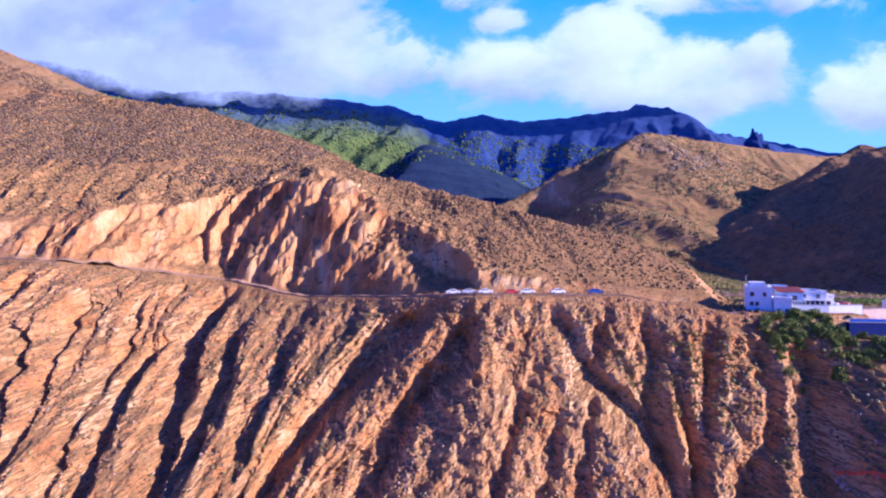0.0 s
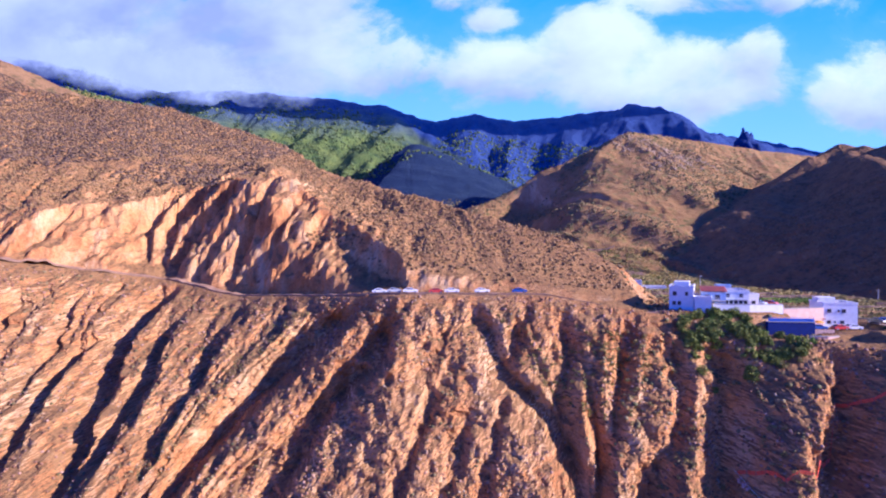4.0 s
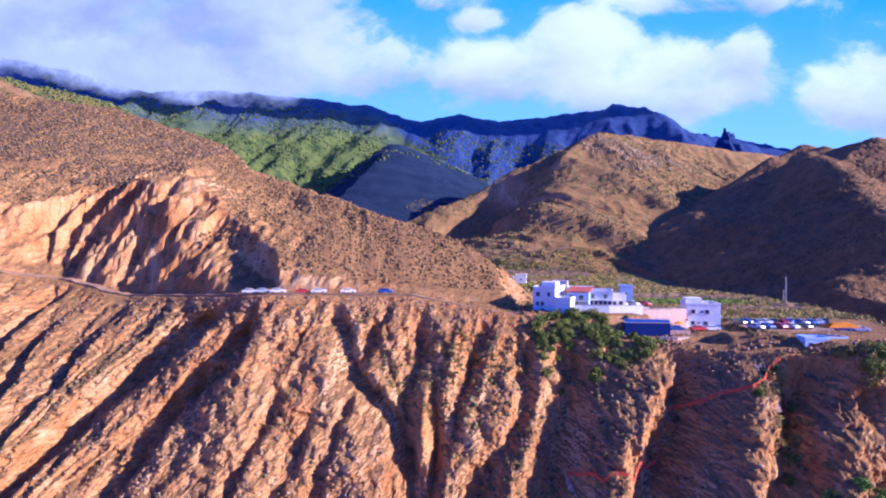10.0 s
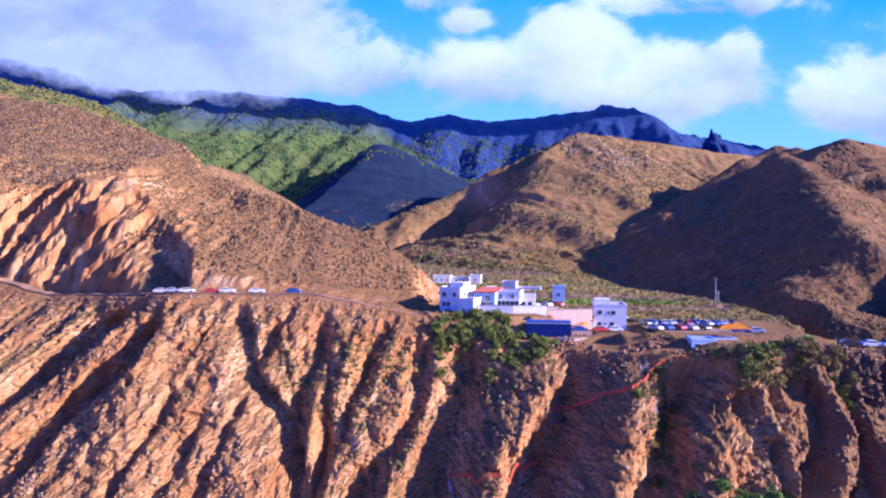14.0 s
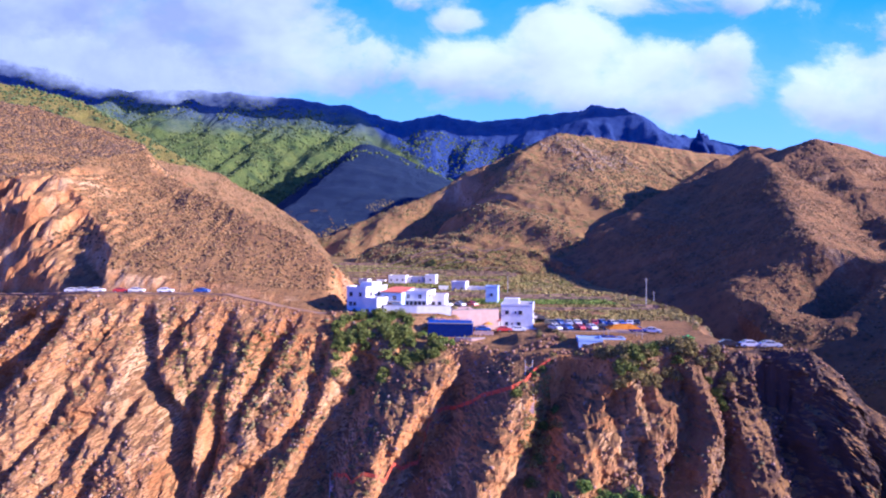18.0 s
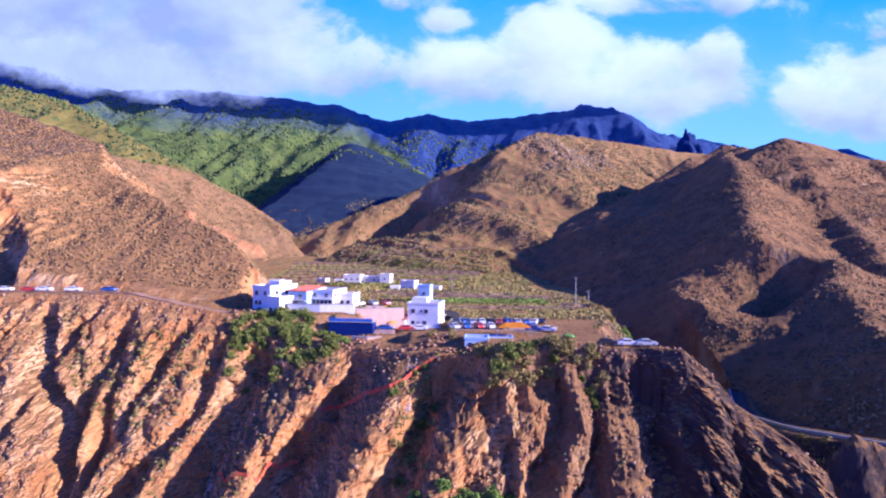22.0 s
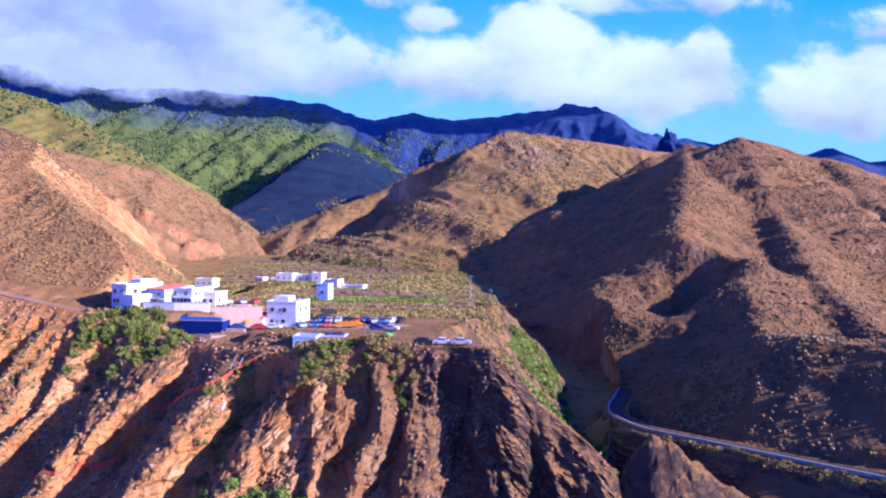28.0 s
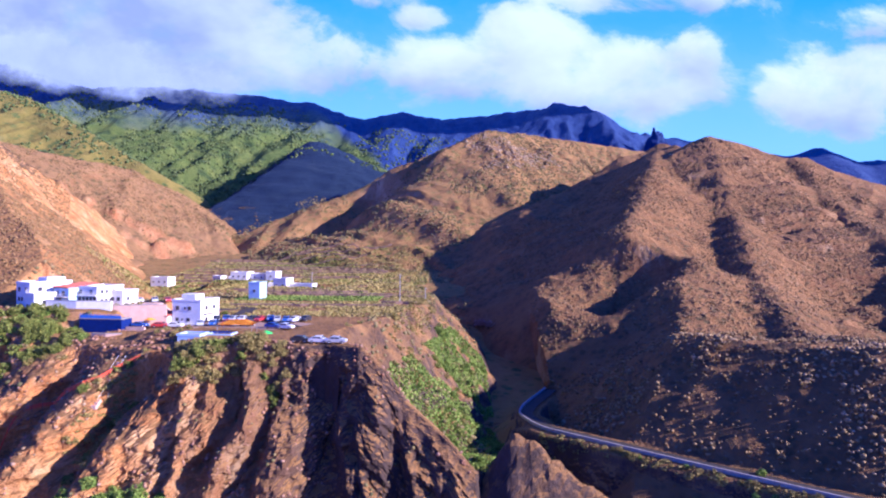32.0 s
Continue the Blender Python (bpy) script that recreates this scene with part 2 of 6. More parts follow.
def face_z(x, y):
    """Height of the rock face over a place of the plan."""
    a = np.clip((x - FACE_X[0]) / 0.45, 0, len(FACE_X) - 1.01)
    b = np.clip((y - 40) / 0.5, 0, len(LOOK_Y) - 1.01)
    i, j = a.astype(int), b.astype(int)
    a, b = a - i, b - j
    return (LOOK_Z[i, j] * (1 - a) + LOOK_Z[i + 1, j] * a) * (1 - b) + (LOOK_Z[i, j + 1] * (1 - a) + LOOK_Z[i + 1, j + 1] * a) * b


SHELF_X, SHELF = (-62, -42), (3.6, 6.6)
BANK_LEAN_X, BANK_LEAN = (-130, -80, -60, -42, -20, 9, 30), (0.9, 0.8, 0.7, 0.52, 0.72, 0.9, 0.9)


BANK_CUTS = [(-84, 3, -93, 31, -86, 45, 4, 8), (-78, 5, -85, 26, -83, 45, 4, 7), (-60, 6, -75, 29, -78, 45, 3, 6), (-115, 12, -119, 31, 2, 4), (-138, 20, -138, 38, 2.5, 4),
             (-54, 14, -60, 28, 2, 3), (-45, 2, -46, 7, 2.5, 5), (-32, 10, -36, 24, 1.8, 3)]


def bank_y(x, h):
    """How far back the broken bank over the road stands, at a height over it."""
    u = x - 0.6 * h + 5 * fbm(x, h, 22, 3, 141)
    big = 1 - saw(u / 15.0 + 0.1 + 0.4 * fbm(x, h, 30, 2, 142), 143, h / 30)
    mid = 1 - ridged((u + 2.5 * fbm(x, h, 8, 2, 144)) / 5.5, h / 16, 145)
    fine = 1 - ridged((u + 1.5 * fbm(x, h, 5, 3, 146)) / 2.4, h / 7, 147)
    n = 1.7 * (big * (0.6 + 0.8 * vnoise(x / 20, h / 12, 148)) - 0.42) + 2.2 * (mid - 0.4) + 0.7 * (fine - 0.4)
    n = n + 3.4 * (np.abs(fbm(x, h, 7, 4, 149, 0.6)) - 0.22) + 2.0 * (np.abs(fbm(x, h, 2.8, 3, 150, 0.6)) - 0.22)
    edge = 15.8 - 1.12 * h + 2.5 * fbm(x, h, 9, 3, 151)
    n = n * (1 - 0.6 * step(edge - 14, edge - 2, x)) + 6.5 * step(edge, edge - 3.5, x) * step(edge - 24, edge - 9, x)
    n = n + gullies(x, 45 - h, BANK_CUTS) - 0.8
    n = n * step(0, 5, h)
    lean, wide = np.interp(x, BANK_LEAN_X, BANK_LEAN), np.interp(x, SHELF_X, SHELF)
    return np.interp(x, RIM_X, RIM_Y) + rim_jut(x) + np.maximum(wide + h * lean + n * np.sqrt(1 + lean * lean), wide)


BANK_X, BANK_H = np.arange(-172, 60, 0.5), np.arange(0, 54, 0.4)
BANK_Y = bank_y(*np.meshgrid(BANK_X, BANK_H))
BANK_LOOK_Y = np.arange(150, 300, 0.4)
BANK_LOOK = np.stack([np.interp(BANK_LOOK_Y, np.maximum.accumulate(BANK_Y[:, k] + 1e-4 * BANK_H), BANK_H) for k in range(len(BANK_X))])


def bank_h(x, y):
    a = np.clip((x - BANK_X[0]) / 0.5, 0, len(BANK_X) - 1.01)
    b = np.clip((y - 150) / 0.4, 0, len(BANK_LOOK_Y) - 1.01)
    i, j = a.astype(int), b.astype(int)
    a, b = a - i, b - j
    return (BANK_LOOK[i, j] * (1 - a) + BANK_LOOK[i + 1, j] * a) * (1 - b) + (BANK_LOOK[i, j + 1] * (1 - a) + BANK_LOOK[i + 1, j + 1] * a) * b


def headland(x, y):
    x, y = np.asarray(x, float), np.asarray(y, float)
    wx = x + 4 * fbm(x, y, 30, 3, 5)
    yr, zr = np.interp(x, RIM_X, RIM_Y), np.interp(x, RIM_X, RIM_Z)
    yr = yr + rim_jut(x)
    yc, zc = np.interp(wx, CREST_X, CREST_Y), np.interp(wx, CREST_X, CREST_Z)
    cut = np.interp(wx, CUT_X, CUT_Z)
    up = y - yr
    rough = 1.6 * fbm(x, y, 8, 4, 31) - 1.0 * np.abs(fbm(x, y, 3.2, 3, 37)) + 0.4
    # the hill above the road
    lean = np.interp(x, BANK_LEAN_X, BANK_LEAN)
    y1 = np.interp(x, SHELF_X, SHELF) - 0.6 + cut * lean
    f = np.clip((up - y1) / np.maximum(yc - yr - y1, 4), 0, 1)
    bank = bank_h(x, y) + 0.5 * fbm(x, y, 1.8, 2, 153)
    low = -smax(-bank, -cut, 3.0)
    hill = zr + low + (zc - zr - cut) * f ** 0.92
    left = step(40, -10, x)
    high = hill - zr
    u2 = x + 0.5 * high + 10 * fbm(x, high, 28, 3, 24)
    ribs = (1 - saw(u2 / 19 + 0.5 * fbm(x, high, 40, 2, 22), 21, high / 16)) * (0.2 + 1.3 * vnoise(x / 22, high / 14, 29)) * 3.4 * step(y1, y1 + 14, up) * (1 - 0.9 * step(45, 100, up)) * left
    ribs = ribs + (1 - ridged((u2 + 4 * fbm(x, high, 9, 3, 27)) / 6.5, high / 12, 23)) * 2.2 * step(y1, y1 + 10, up) * (1 - 0.75 * step(40, 90, up)) * step(60, 0, x)
    ribs = ribs + (2.6 * np.abs(fbm(x, high, 7, 4, 28, 0.6)) - 0.8) * step(y1 - 4, y1 + 8, up) * (1 - 0.7 * step(50, 100, up)) * left
    broad = (1 - ridged((wx + 0.5 * up) / 48, up / 200, 25)) * 5.0 * step(30, 80, up) * (1 - step(-20, 0, y - yc))
    hill = hill - ribs - broad + rough * step(8, 20, up) * (0.45 + 0.55 * left)
    hill = hill - 0.37 * np.maximum(y - yc, 0)
    # table land
    table_z = 79.5 + np.interp(x, (40, 84, 105, 130), (7, 4, 1.5, 0)) * (1 - step(20, 60, up)) + 0.3 * fbm(x, y, 25, 2, 33) * step(8, 30, up)
    over = x - np.interp(y, EDGE_Y, EDGE_X) - 3 * fbm(x, y, 14, 3, 35)
    table_z = np.maximum(table_z - (1.15 + 0.25 * fbm(x, y, 9, 3, 36)) * np.maximum(over, 0), np.interp(y, (110, 200, 260), (50, 45, 49)) + 1.0 * fbm(x, y, 9, 4, 38))
    table_z = zr + (table_z - zr) * step(0, 9, up)
    table_z = table_z - 0.5 * np.maximum(y - 345, 0)
    top = np.where(x < 104, np.maximum(hill, np.where(x > 40, table_z - 2.5 * np.clip((92 - x) / 12, 0, 5), -99)), table_z)
    for cx, cy, rx, ry, pz in PADS:
        k = np.maximum(np.abs(x - cx) / rx, np.abs(y - cy) / ry)
        top = top + (pz - top) * (1 - step(1.0, 1.5, k)) * step(0, 2, up)
    # the cliff below
    d = np.maximum(-up, 0)
    fall = np.interp(x, FALL_X, FALL)
    cliff = zr - fall * d + (3 * fbm(x, y, 14, 4, 61) - 3 * np.abs(fbm(x, y, 6, 3, 65))) * step(0, 6, d)
    on = step(-172, -168, x) * step(289, 284, x)
    cliff = cliff + (face_z(x, y) - cliff) * on
    cliff = np.minimum(cliff, zr + 0.3 - 0.2 * d)
    return shelf(x, y, np.where(up < 0, cliff, top))


def right_hill(x, y):
    z = ridge(x, y, [
        (0.62, 0.45, [(370, 540, 186), (411, 558, 200), (520, 560, 172)]),
        (0.50, 0.47, [(411, 558, 200), (340, 390, 149), (287, 277, 107)]),
        (0.55, 0.50, [(411, 558, 198), (420, 475, 193), (470, 440, 168), (530, 420, 146), (700, 400, 115)]),
        (0.42, 0.95, [(287, 277, 107), (308, 252, 97), (263, 214, 87), (289, 214, 81), (251, 184, 72)]),
        (0.62, 0.50, [(420, 475, 193), (372, 340, 122), (330, 235, 86), (312, 170, 70)]),
        (0.10, 0.55, [(254, 190, 72), (257, 167.5, 74.5), (264, 148.5, 76), (273, 139.5, 76.6), (291, 121.5, 78), (321, 96.5, 79.5), (406, 45, 80)]),
        (0.60, 0.50, [(470, 440, 168), (440, 330, 116), (410, 220, 80)]),
    ], soft=3.5, rib=7.5, spacing=28, seed=81)
    z = z + 5 * fbm(x, y, 55, 3, 83) * step(180, 260, y)
    # the two hollows and the rock pillar between them
    for cx, cy, along, across, deep in ((281, 246, 22, 13, 15), (266, 206, 20, 11, 13)):
        p, q = 0.66 * (x - cx) + 0.75 * (y - cy), -0.75 * (x - cx) + 0.66 * (y - cy)
        z = z - deep * np.exp(-(p / along) ** 4 - (np.where(q > 0, 0.4 * q, q) / across) ** 2)
    z = z + 3 * np.exp(-(((x - 262.5) / 1.8) ** 2 + ((y - 213) / 2.5) ** 2))
    z = z + 1.2 * fbm(x, y, 11, 4, 85) - 1.2 * np.abs(fbm(x, y, 5, 3, 87))
    # the west flank over the ravine
    flank = 50 + 0.92 * (x - np.interp(y, (190, 215, 240, 265), (236, 224, 214, 208))) + 1.5 * fbm(x, y, 12, 3, 88)
    z = z + (np.minimum(z, flank) - z) * step(290, 262, y)
    d, h = near_line(x, y, LOW_ROAD)
    side = x - np.interp(y, [q[1] for q in LOW_ROAD[::-1]], [q[0] for q in LOW_ROAD[::-1]])
    bank = h + 0.60 * np.maximum(d - 3.0, 0) + 1.2 * fbm(x, y, 9, 3, 89) * step(3, 8, d)
    near = step(252, 192, y)
    z = z + (np.where(side > 0, np.minimum(z, bank), np.minimum(z, h - 0.3 - 0.5 * np.maximum(d - 2.6, 0))) - z) * near
    return shelf(x, y, z)


def pinnacle(x, y):
    z = ridge(x, y, [(1.5, 1.5, [(209, 111, 58), (213.5, 108.5, 65), (217, 107.5, 64), (221, 106, 61), (231, 103, 54), (244, 99, 44)])], soft=1.2, rib=3.0, spacing=9, seed=161, k=2.0, near=12)
    return z + 1.4 * fbm(x, y, 5, 4, 163) - 1.5 * np.abs(fbm(x, y, 2.6, 3, 165))


def middle_hill(x, y):
    z = ridge(x, y, [
        (0.6, 0.55, [(-60, 590, 92), (40, 640, 140), (110, 665, 180), (162, 678, 201), (253, 716, 247), (330, 760, 248), (520, 800, 232), (800, 780, 225)]),
        (0.50, 1.35, [(253, 716, 246), (200, 662, 214), (181, 640, 190), (177, 570, 152), (148, 490, 105)]),
        (0.55, 0.48, [(253, 716, 246), (222, 620, 186), (190, 520, 122), (170, 450, 90)]),
        (0.6, 0.6, [(330, 760, 248), (330, 640, 185), (290, 520, 120)]),
    ], soft=4, rib=11, spacing=34, seed=91, near=60)
    # the ravine under the west flank
    p, q = -0.516 * (x - 140) - 0.857 * (y - 668), 0.857 * (x - 140) - 0.516 * (y - 668)
    z = z - 30 * np.exp(-np.where(q < 0, q / 38, q / 50) ** 2) * step(-8, 45, p) * step(190, 120, p)
    return z + 2.4 * fbm(x, y, 18, 4, 95) - 2.0 * np.abs(fbm(x, y, 9, 2, 97))


def brown_spur(x, y):
    z = ridge(x, y, [
        (0.5, 0.62, [(-600, 470, 330), (-400, 430, 272), (-332, 440, 250), (-247, 460, 215), (-200, 520, 192), (-130, 600, 178), (-103, 650, 159), (-58, 692, 122), (-30, 720, 100)]),
    ], soft=4, rib=10, spacing=26, seed=101)
    return z + 2.0 * fbm(x, y, 14, 4, 105) - 1.8 * np.abs(fbm(x, y, 8, 2, 107))


def green_spur(x, y):
    z = ridge(x, y, [
        (0.6, 0.66, [(-900, 1060, 450), (-527, 992, 354), (-388, 930, 287), (-268, 880, 224), (-155, 820, 148), (-90, 790, 108)]),
    ], soft=6, rib=12, spacing=55, seed=111, near=90)
    return z + 3.5 * fbm(x, y, 22, 4, 115)


def mountain(x, y):
    z = ridge(x, y, [
        (0.7, 0.62, [(-2600, 1500, 700), (-1500, 1450, 640), (-955, 1400, 562), (-675, 1400, 486), (-494, 1400, 490), (-201, 1400, 461), (-117, 1400, 450), (-5, 1400, 412), (99, 1400, 431), (204, 1400, 414), (357, 1390, 429), (455, 1350, 441), (530, 1335, 443), (558, 1330, 405), (640, 1330, 380), (900, 1390, 345), (1040, 1400, 330), (1116, 1400, 352), (1220, 1400, 320), (1500, 1400, 335), (2800, 1500, 360)]),
        (0.62, 0.6, [(-140, 1400, 452), (-6, 1290, 366), (90, 1170, 290), (150, 1080, 230)]),
        (0.6, 0.6, [(-494, 1400, 488), (-380, 1200, 350), (-300, 1050, 240)]),
        (0.6, 0.6, [(-675, 1400, 484), (-640, 1200, 400), (-560, 1080, 320)]),
        (0.6, 0.6, [(-260, 1400, 462), (-215, 1230, 350), (-190, 1080, 240)]),
        (0.6, 0.6, [(357, 1390, 429), (420, 1150, 290), (440, 1000, 210)]),
        (0.6, 0.6, [(560, 1330, 405), (629, 1122, 305), (700, 1000, 250)]),
    ], soft=5, rib=18, spacing=60, seed=121, k=6, near=110)
    low = np.maximum(1395 - y, 0)
    w = x + 0.22 * low + 45 * fbm(x, y, 160, 3, 129)
    z = z - 26 * (1 - saw(w / 135, 133, low / 300, 0.5)) * step(15, 170, low)
    z = z - 12 * (1 - ridged((w + 14 * fbm(x, y, 50, 2, 137)) / 42, low / 160, 134)) * step(10, 90, low)
    return z + 7 * fbm(x, y, 40, 4, 125) - 5 * np.abs(fbm(x, y, 18, 3, 127))


def dark_peak(x, y):
    z = ridge(x, y, [(0.50, 0.85, [(10, 1150, 240), (-28, 1010, 284), (72, 930, 226), (165, 850, 140)])], soft=26, rib=4, spacing=45, seed=131, near=90)
    return z + 3 * fbm(x, y, 26, 4, 135)


LANDS = [dark_peak, headland, right_hill, middle_hill, brown_spur, green_spur, mountain, valley]


# ---- materials ----
def material(name):
    m = bpy.data.materials.new(name)
    m.use_nodes = True
    t = m.node_tree
    return m, t, t.nodes["Principled BSDF"]


def node(t, kind, **kw):
    n = t.nodes.new("ShaderNode" + kind)
    for k, v in kw.items():
        if k in n.inputs:
            n.inputs[k].default_value = v
        else:
            setattr(n, k, v)
    return n


def link(t, a, b):
    t.links.new(a, b)


def tex(t, scale, detail=5.0, rough=0.55, stretch=None, kind="TexNoise"):
    geo = node(t, "NewGeometry")
    src = geo.outputs["Position"]
    if stretch:
        mp = node(t, "Mapping")
        mp.inputs["Scale"].default_value = stretch
        link(t, src, mp.inputs["Vector"])
        src = mp.outputs[0]
    n = node(t, kind)
    n.inputs["Scale"].default_value = scale
    if kind == "TexNoise":
        n.inputs["Detail"].default_value = detail
        n.inputs["Roughness"].default_value = rough
    link(t, src, n.inputs["Vector"])
    return n


def ramp(t, src, stops):
    r = node(t, "ValToRGB")
    while len(r.color_ramp.elements) < len(stops):
        r.color_ramp.elements.new(0.5)
    for el, (p, c) in zip(r.color_ramp.elements, stops):
        el.position = p
        el.color = (*c, 1) if len(c) == 3 else c
    link(t, src, r.inputs[0])
    return r


def mixc(t, fac, a, b):
    m = node(t, "Mix", data_type="RGBA")
    if isinstance(fac, float):
        m.inputs[0].default_value = fac
    else:
        link(t, fac, m.inputs[0])
    for s, v in ((m.inputs[6], a), (m.inputs[7], b)):
        if isinstance(v, tuple):
            s.default_value = (*v, 1)
        else:
            link(t, v, s)
    return m.outputs[2]


def bump(t, p, src, dist, strength=0.6, normal=None):
    b = node(t, "Bump")
    b.inputs["Strength"].default_value, b.inputs["Distance"].default_value = strength, dist
    link(t, src, b.inputs["Height"])
    if normal:
        link(t, normal, b.inputs["Normal"])
    link(t, b.outputs[0], p.inputs["Normal"])
    return b.outputs[0]


def flat_mat(name, color, rough=0.7, vary=0.15, scale=2.0, metal=0.0):
    m, t, p = material(name)
    n = tex(t, scale, 6)
    dark = tuple(c * (1 - vary) for c in color)
    r = ramp(t, n.outputs["Fac"], [(0.3, dark), (0.7, color)])
    link(t, r.outputs[0], p.inputs["Base Color"])
    p.inputs["Roughness"].default_value, p.inputs["Metallic"].default_value = rough, metal
    p.inputs["Specular IOR Level"].default_value = 0.15 if rough > 0.6 else 0.5
    bump(t, p, n.outputs["Fac"], 0.02, 0.3)
    return m


def land_mat(name, rocks, soil, scrub, spot=0.9, cover=(0.42, 0.6), grain=1.0, steep=(0.55, 0.8), relief=1.0, dark=None, high=None):
    """Bare rock on the steep parts, dry soil with low scrub on the rest."""
    if not high:
        rocks, soil = [[(r, g, b * 0.70) for r, g, b in c] for c in (rocks, soil)]
    m, t, p = material(name)
    big = tex(t, 0.035 / grain, 6, 0.6)
    mid = tex(t, 0.16 / grain, 8, 0.65, (1, 1, 0.5))
    fine = tex(t, 1.1 / grain, 6, 0.7)
    r1 = ramp(t, big.outputs["Fac"], [(0.37, rocks[0]), (0.48, rocks[1]), (0.60, rocks[2])])
    r2 = ramp(t, mid.outputs["Fac"], [(0.34, rocks[3]), (0.52, rocks[1]), (0.68, rocks[4])])
    rock = mixc(t, 0.55, r1.outputs[0], r2.outputs[0])
    shade = ramp(t, fine.outputs["Fac"], [(0.30, (0.5, 0.44, 0.42)), (0.56, (1, 1, 1))])
    mul = node(t, "Mix", data_type="RGBA", blend_type="MULTIPLY")
    mul.inputs[0].default_value = 0.7
    link(t, rock, mul.inputs[6]), link(t, shade.outputs[0], mul.inputs[7])
    grit = tex(t, 3.6 / grain, 5, 0.7)
    speck = ramp(t, grit.outputs["Fac"], [(0.32, (0.5, 0.45, 0.42)), (0.52, (1, 1, 1))])
    mul2 = node(t, "Mix", data_type="RGBA", blend_type="MULTIPLY")
    mul2.inputs[0].default_value = 0.6
    link(t, mul.outputs[2], mul2.inputs[6]), link(t, speck.outputs[0], mul2.inputs[7])
    rock = mul2.outputs[2]
    streak = tex(t, 0.11 / grain, 7, 0.7, (1.0, 0.4, 0.4))
    pale = ramp(t, streak.outputs["Fac"], [(0.53, (0, 0, 0)), (0.64, (0.72, 0.72, 0.72))])
    rock = mixc(t, pale.outputs[0], rock, rocks[4])
    # darker rock past an x: its own grey, with shade put into the colour
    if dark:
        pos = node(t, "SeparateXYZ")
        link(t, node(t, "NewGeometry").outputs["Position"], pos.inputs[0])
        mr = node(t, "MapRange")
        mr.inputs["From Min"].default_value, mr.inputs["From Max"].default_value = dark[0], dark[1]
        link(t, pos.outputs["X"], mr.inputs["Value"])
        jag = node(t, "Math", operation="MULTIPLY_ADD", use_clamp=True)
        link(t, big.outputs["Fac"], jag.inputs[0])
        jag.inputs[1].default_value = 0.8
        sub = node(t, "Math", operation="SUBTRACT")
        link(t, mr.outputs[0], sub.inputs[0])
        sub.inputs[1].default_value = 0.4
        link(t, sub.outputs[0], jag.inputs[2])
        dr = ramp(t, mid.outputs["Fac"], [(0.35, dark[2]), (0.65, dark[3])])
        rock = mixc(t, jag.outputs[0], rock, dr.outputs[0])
    vor = tex(t, spot / grain, kind="TexVoronoi")
    spots = ramp(t, vor.outputs["Distance"], [(0.28, (1, 1, 1)), (0.5, (0, 0, 0))])
    soilr = ramp(t, mid.outputs["Fac"], [(0.3, soil[0]), (0.7, soil[1])])
    scrubr = ramp(t, big.outputs["Fac"], [(0.35, scrub[0]), (0.65, scrub[1])])
    patch = ramp(t, mid.outputs["Fac"], [(cover[0], (1, 1, 1)), (cover[1], (0, 0, 0))])
    k = node(t, "Math", operation="MULTIPLY")
    link(t, spots.outputs[0], k.inputs[0]), link(t, patch.outputs[0], k.inputs[1])
    ground_c = mixc(t, k.outputs[0], soilr.outputs[0], scrubr.outputs[0])
    geo = node(t, "NewGeometry")
    sep = node(t, "SeparateXYZ")
    link(t, geo.outputs["Normal"], sep.inputs[0])
    add = node(t, "Math", operation="MULTIPLY_ADD")
    link(t, mid.outputs["Fac"], add.inputs[0])
    add.inputs[1].default_value = 0.3
    link(t, sep.outputs["Z"], add.inputs[2])
    fl = ramp(t, add.outputs[0], [(min(steep[0] + 0.1, 0.98), (0, 0, 0)), (min(steep[1] + 0.1, 1.0), (1, 1, 1))])
    col = mixc(t, fl.outputs[0], rock, ground_c)
    # blue tones high up and east of the spur: haze and cloud shade as colour
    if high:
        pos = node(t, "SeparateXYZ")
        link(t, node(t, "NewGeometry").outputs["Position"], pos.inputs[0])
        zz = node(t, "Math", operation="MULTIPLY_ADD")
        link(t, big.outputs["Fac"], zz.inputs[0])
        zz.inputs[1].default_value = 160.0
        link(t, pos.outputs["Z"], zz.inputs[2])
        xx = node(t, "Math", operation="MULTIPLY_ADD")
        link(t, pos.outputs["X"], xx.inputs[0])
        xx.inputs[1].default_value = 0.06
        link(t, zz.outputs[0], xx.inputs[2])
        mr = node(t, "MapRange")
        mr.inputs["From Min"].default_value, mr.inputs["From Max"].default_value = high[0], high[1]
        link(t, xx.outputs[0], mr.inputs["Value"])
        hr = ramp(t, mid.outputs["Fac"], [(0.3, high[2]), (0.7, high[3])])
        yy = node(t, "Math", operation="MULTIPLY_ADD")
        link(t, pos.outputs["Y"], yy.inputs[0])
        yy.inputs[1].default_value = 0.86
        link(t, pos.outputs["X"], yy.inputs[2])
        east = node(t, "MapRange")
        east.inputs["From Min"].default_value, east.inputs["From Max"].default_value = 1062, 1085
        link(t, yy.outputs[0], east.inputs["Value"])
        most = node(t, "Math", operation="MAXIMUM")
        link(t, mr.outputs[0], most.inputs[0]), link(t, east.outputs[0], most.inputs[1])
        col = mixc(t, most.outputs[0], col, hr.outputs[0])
    link(t, col, p.inputs["Base Color"])
    p.inputs["Roughness"].default_value = 0.95
    p.inputs["Specular IOR Level"].default_value = 0.15
    b1 = bump(t, p, mid.outputs["Fac"], 2.2 * grain * relief, 0.5)
    b2 = bump(t, p, fine.outputs["Fac"], 1.1 * grain * relief, 0.75, b1)
    bump(t, p, grit.outputs["Fac"], 0.3 * grain * relief, 0.7, b2)
    return m


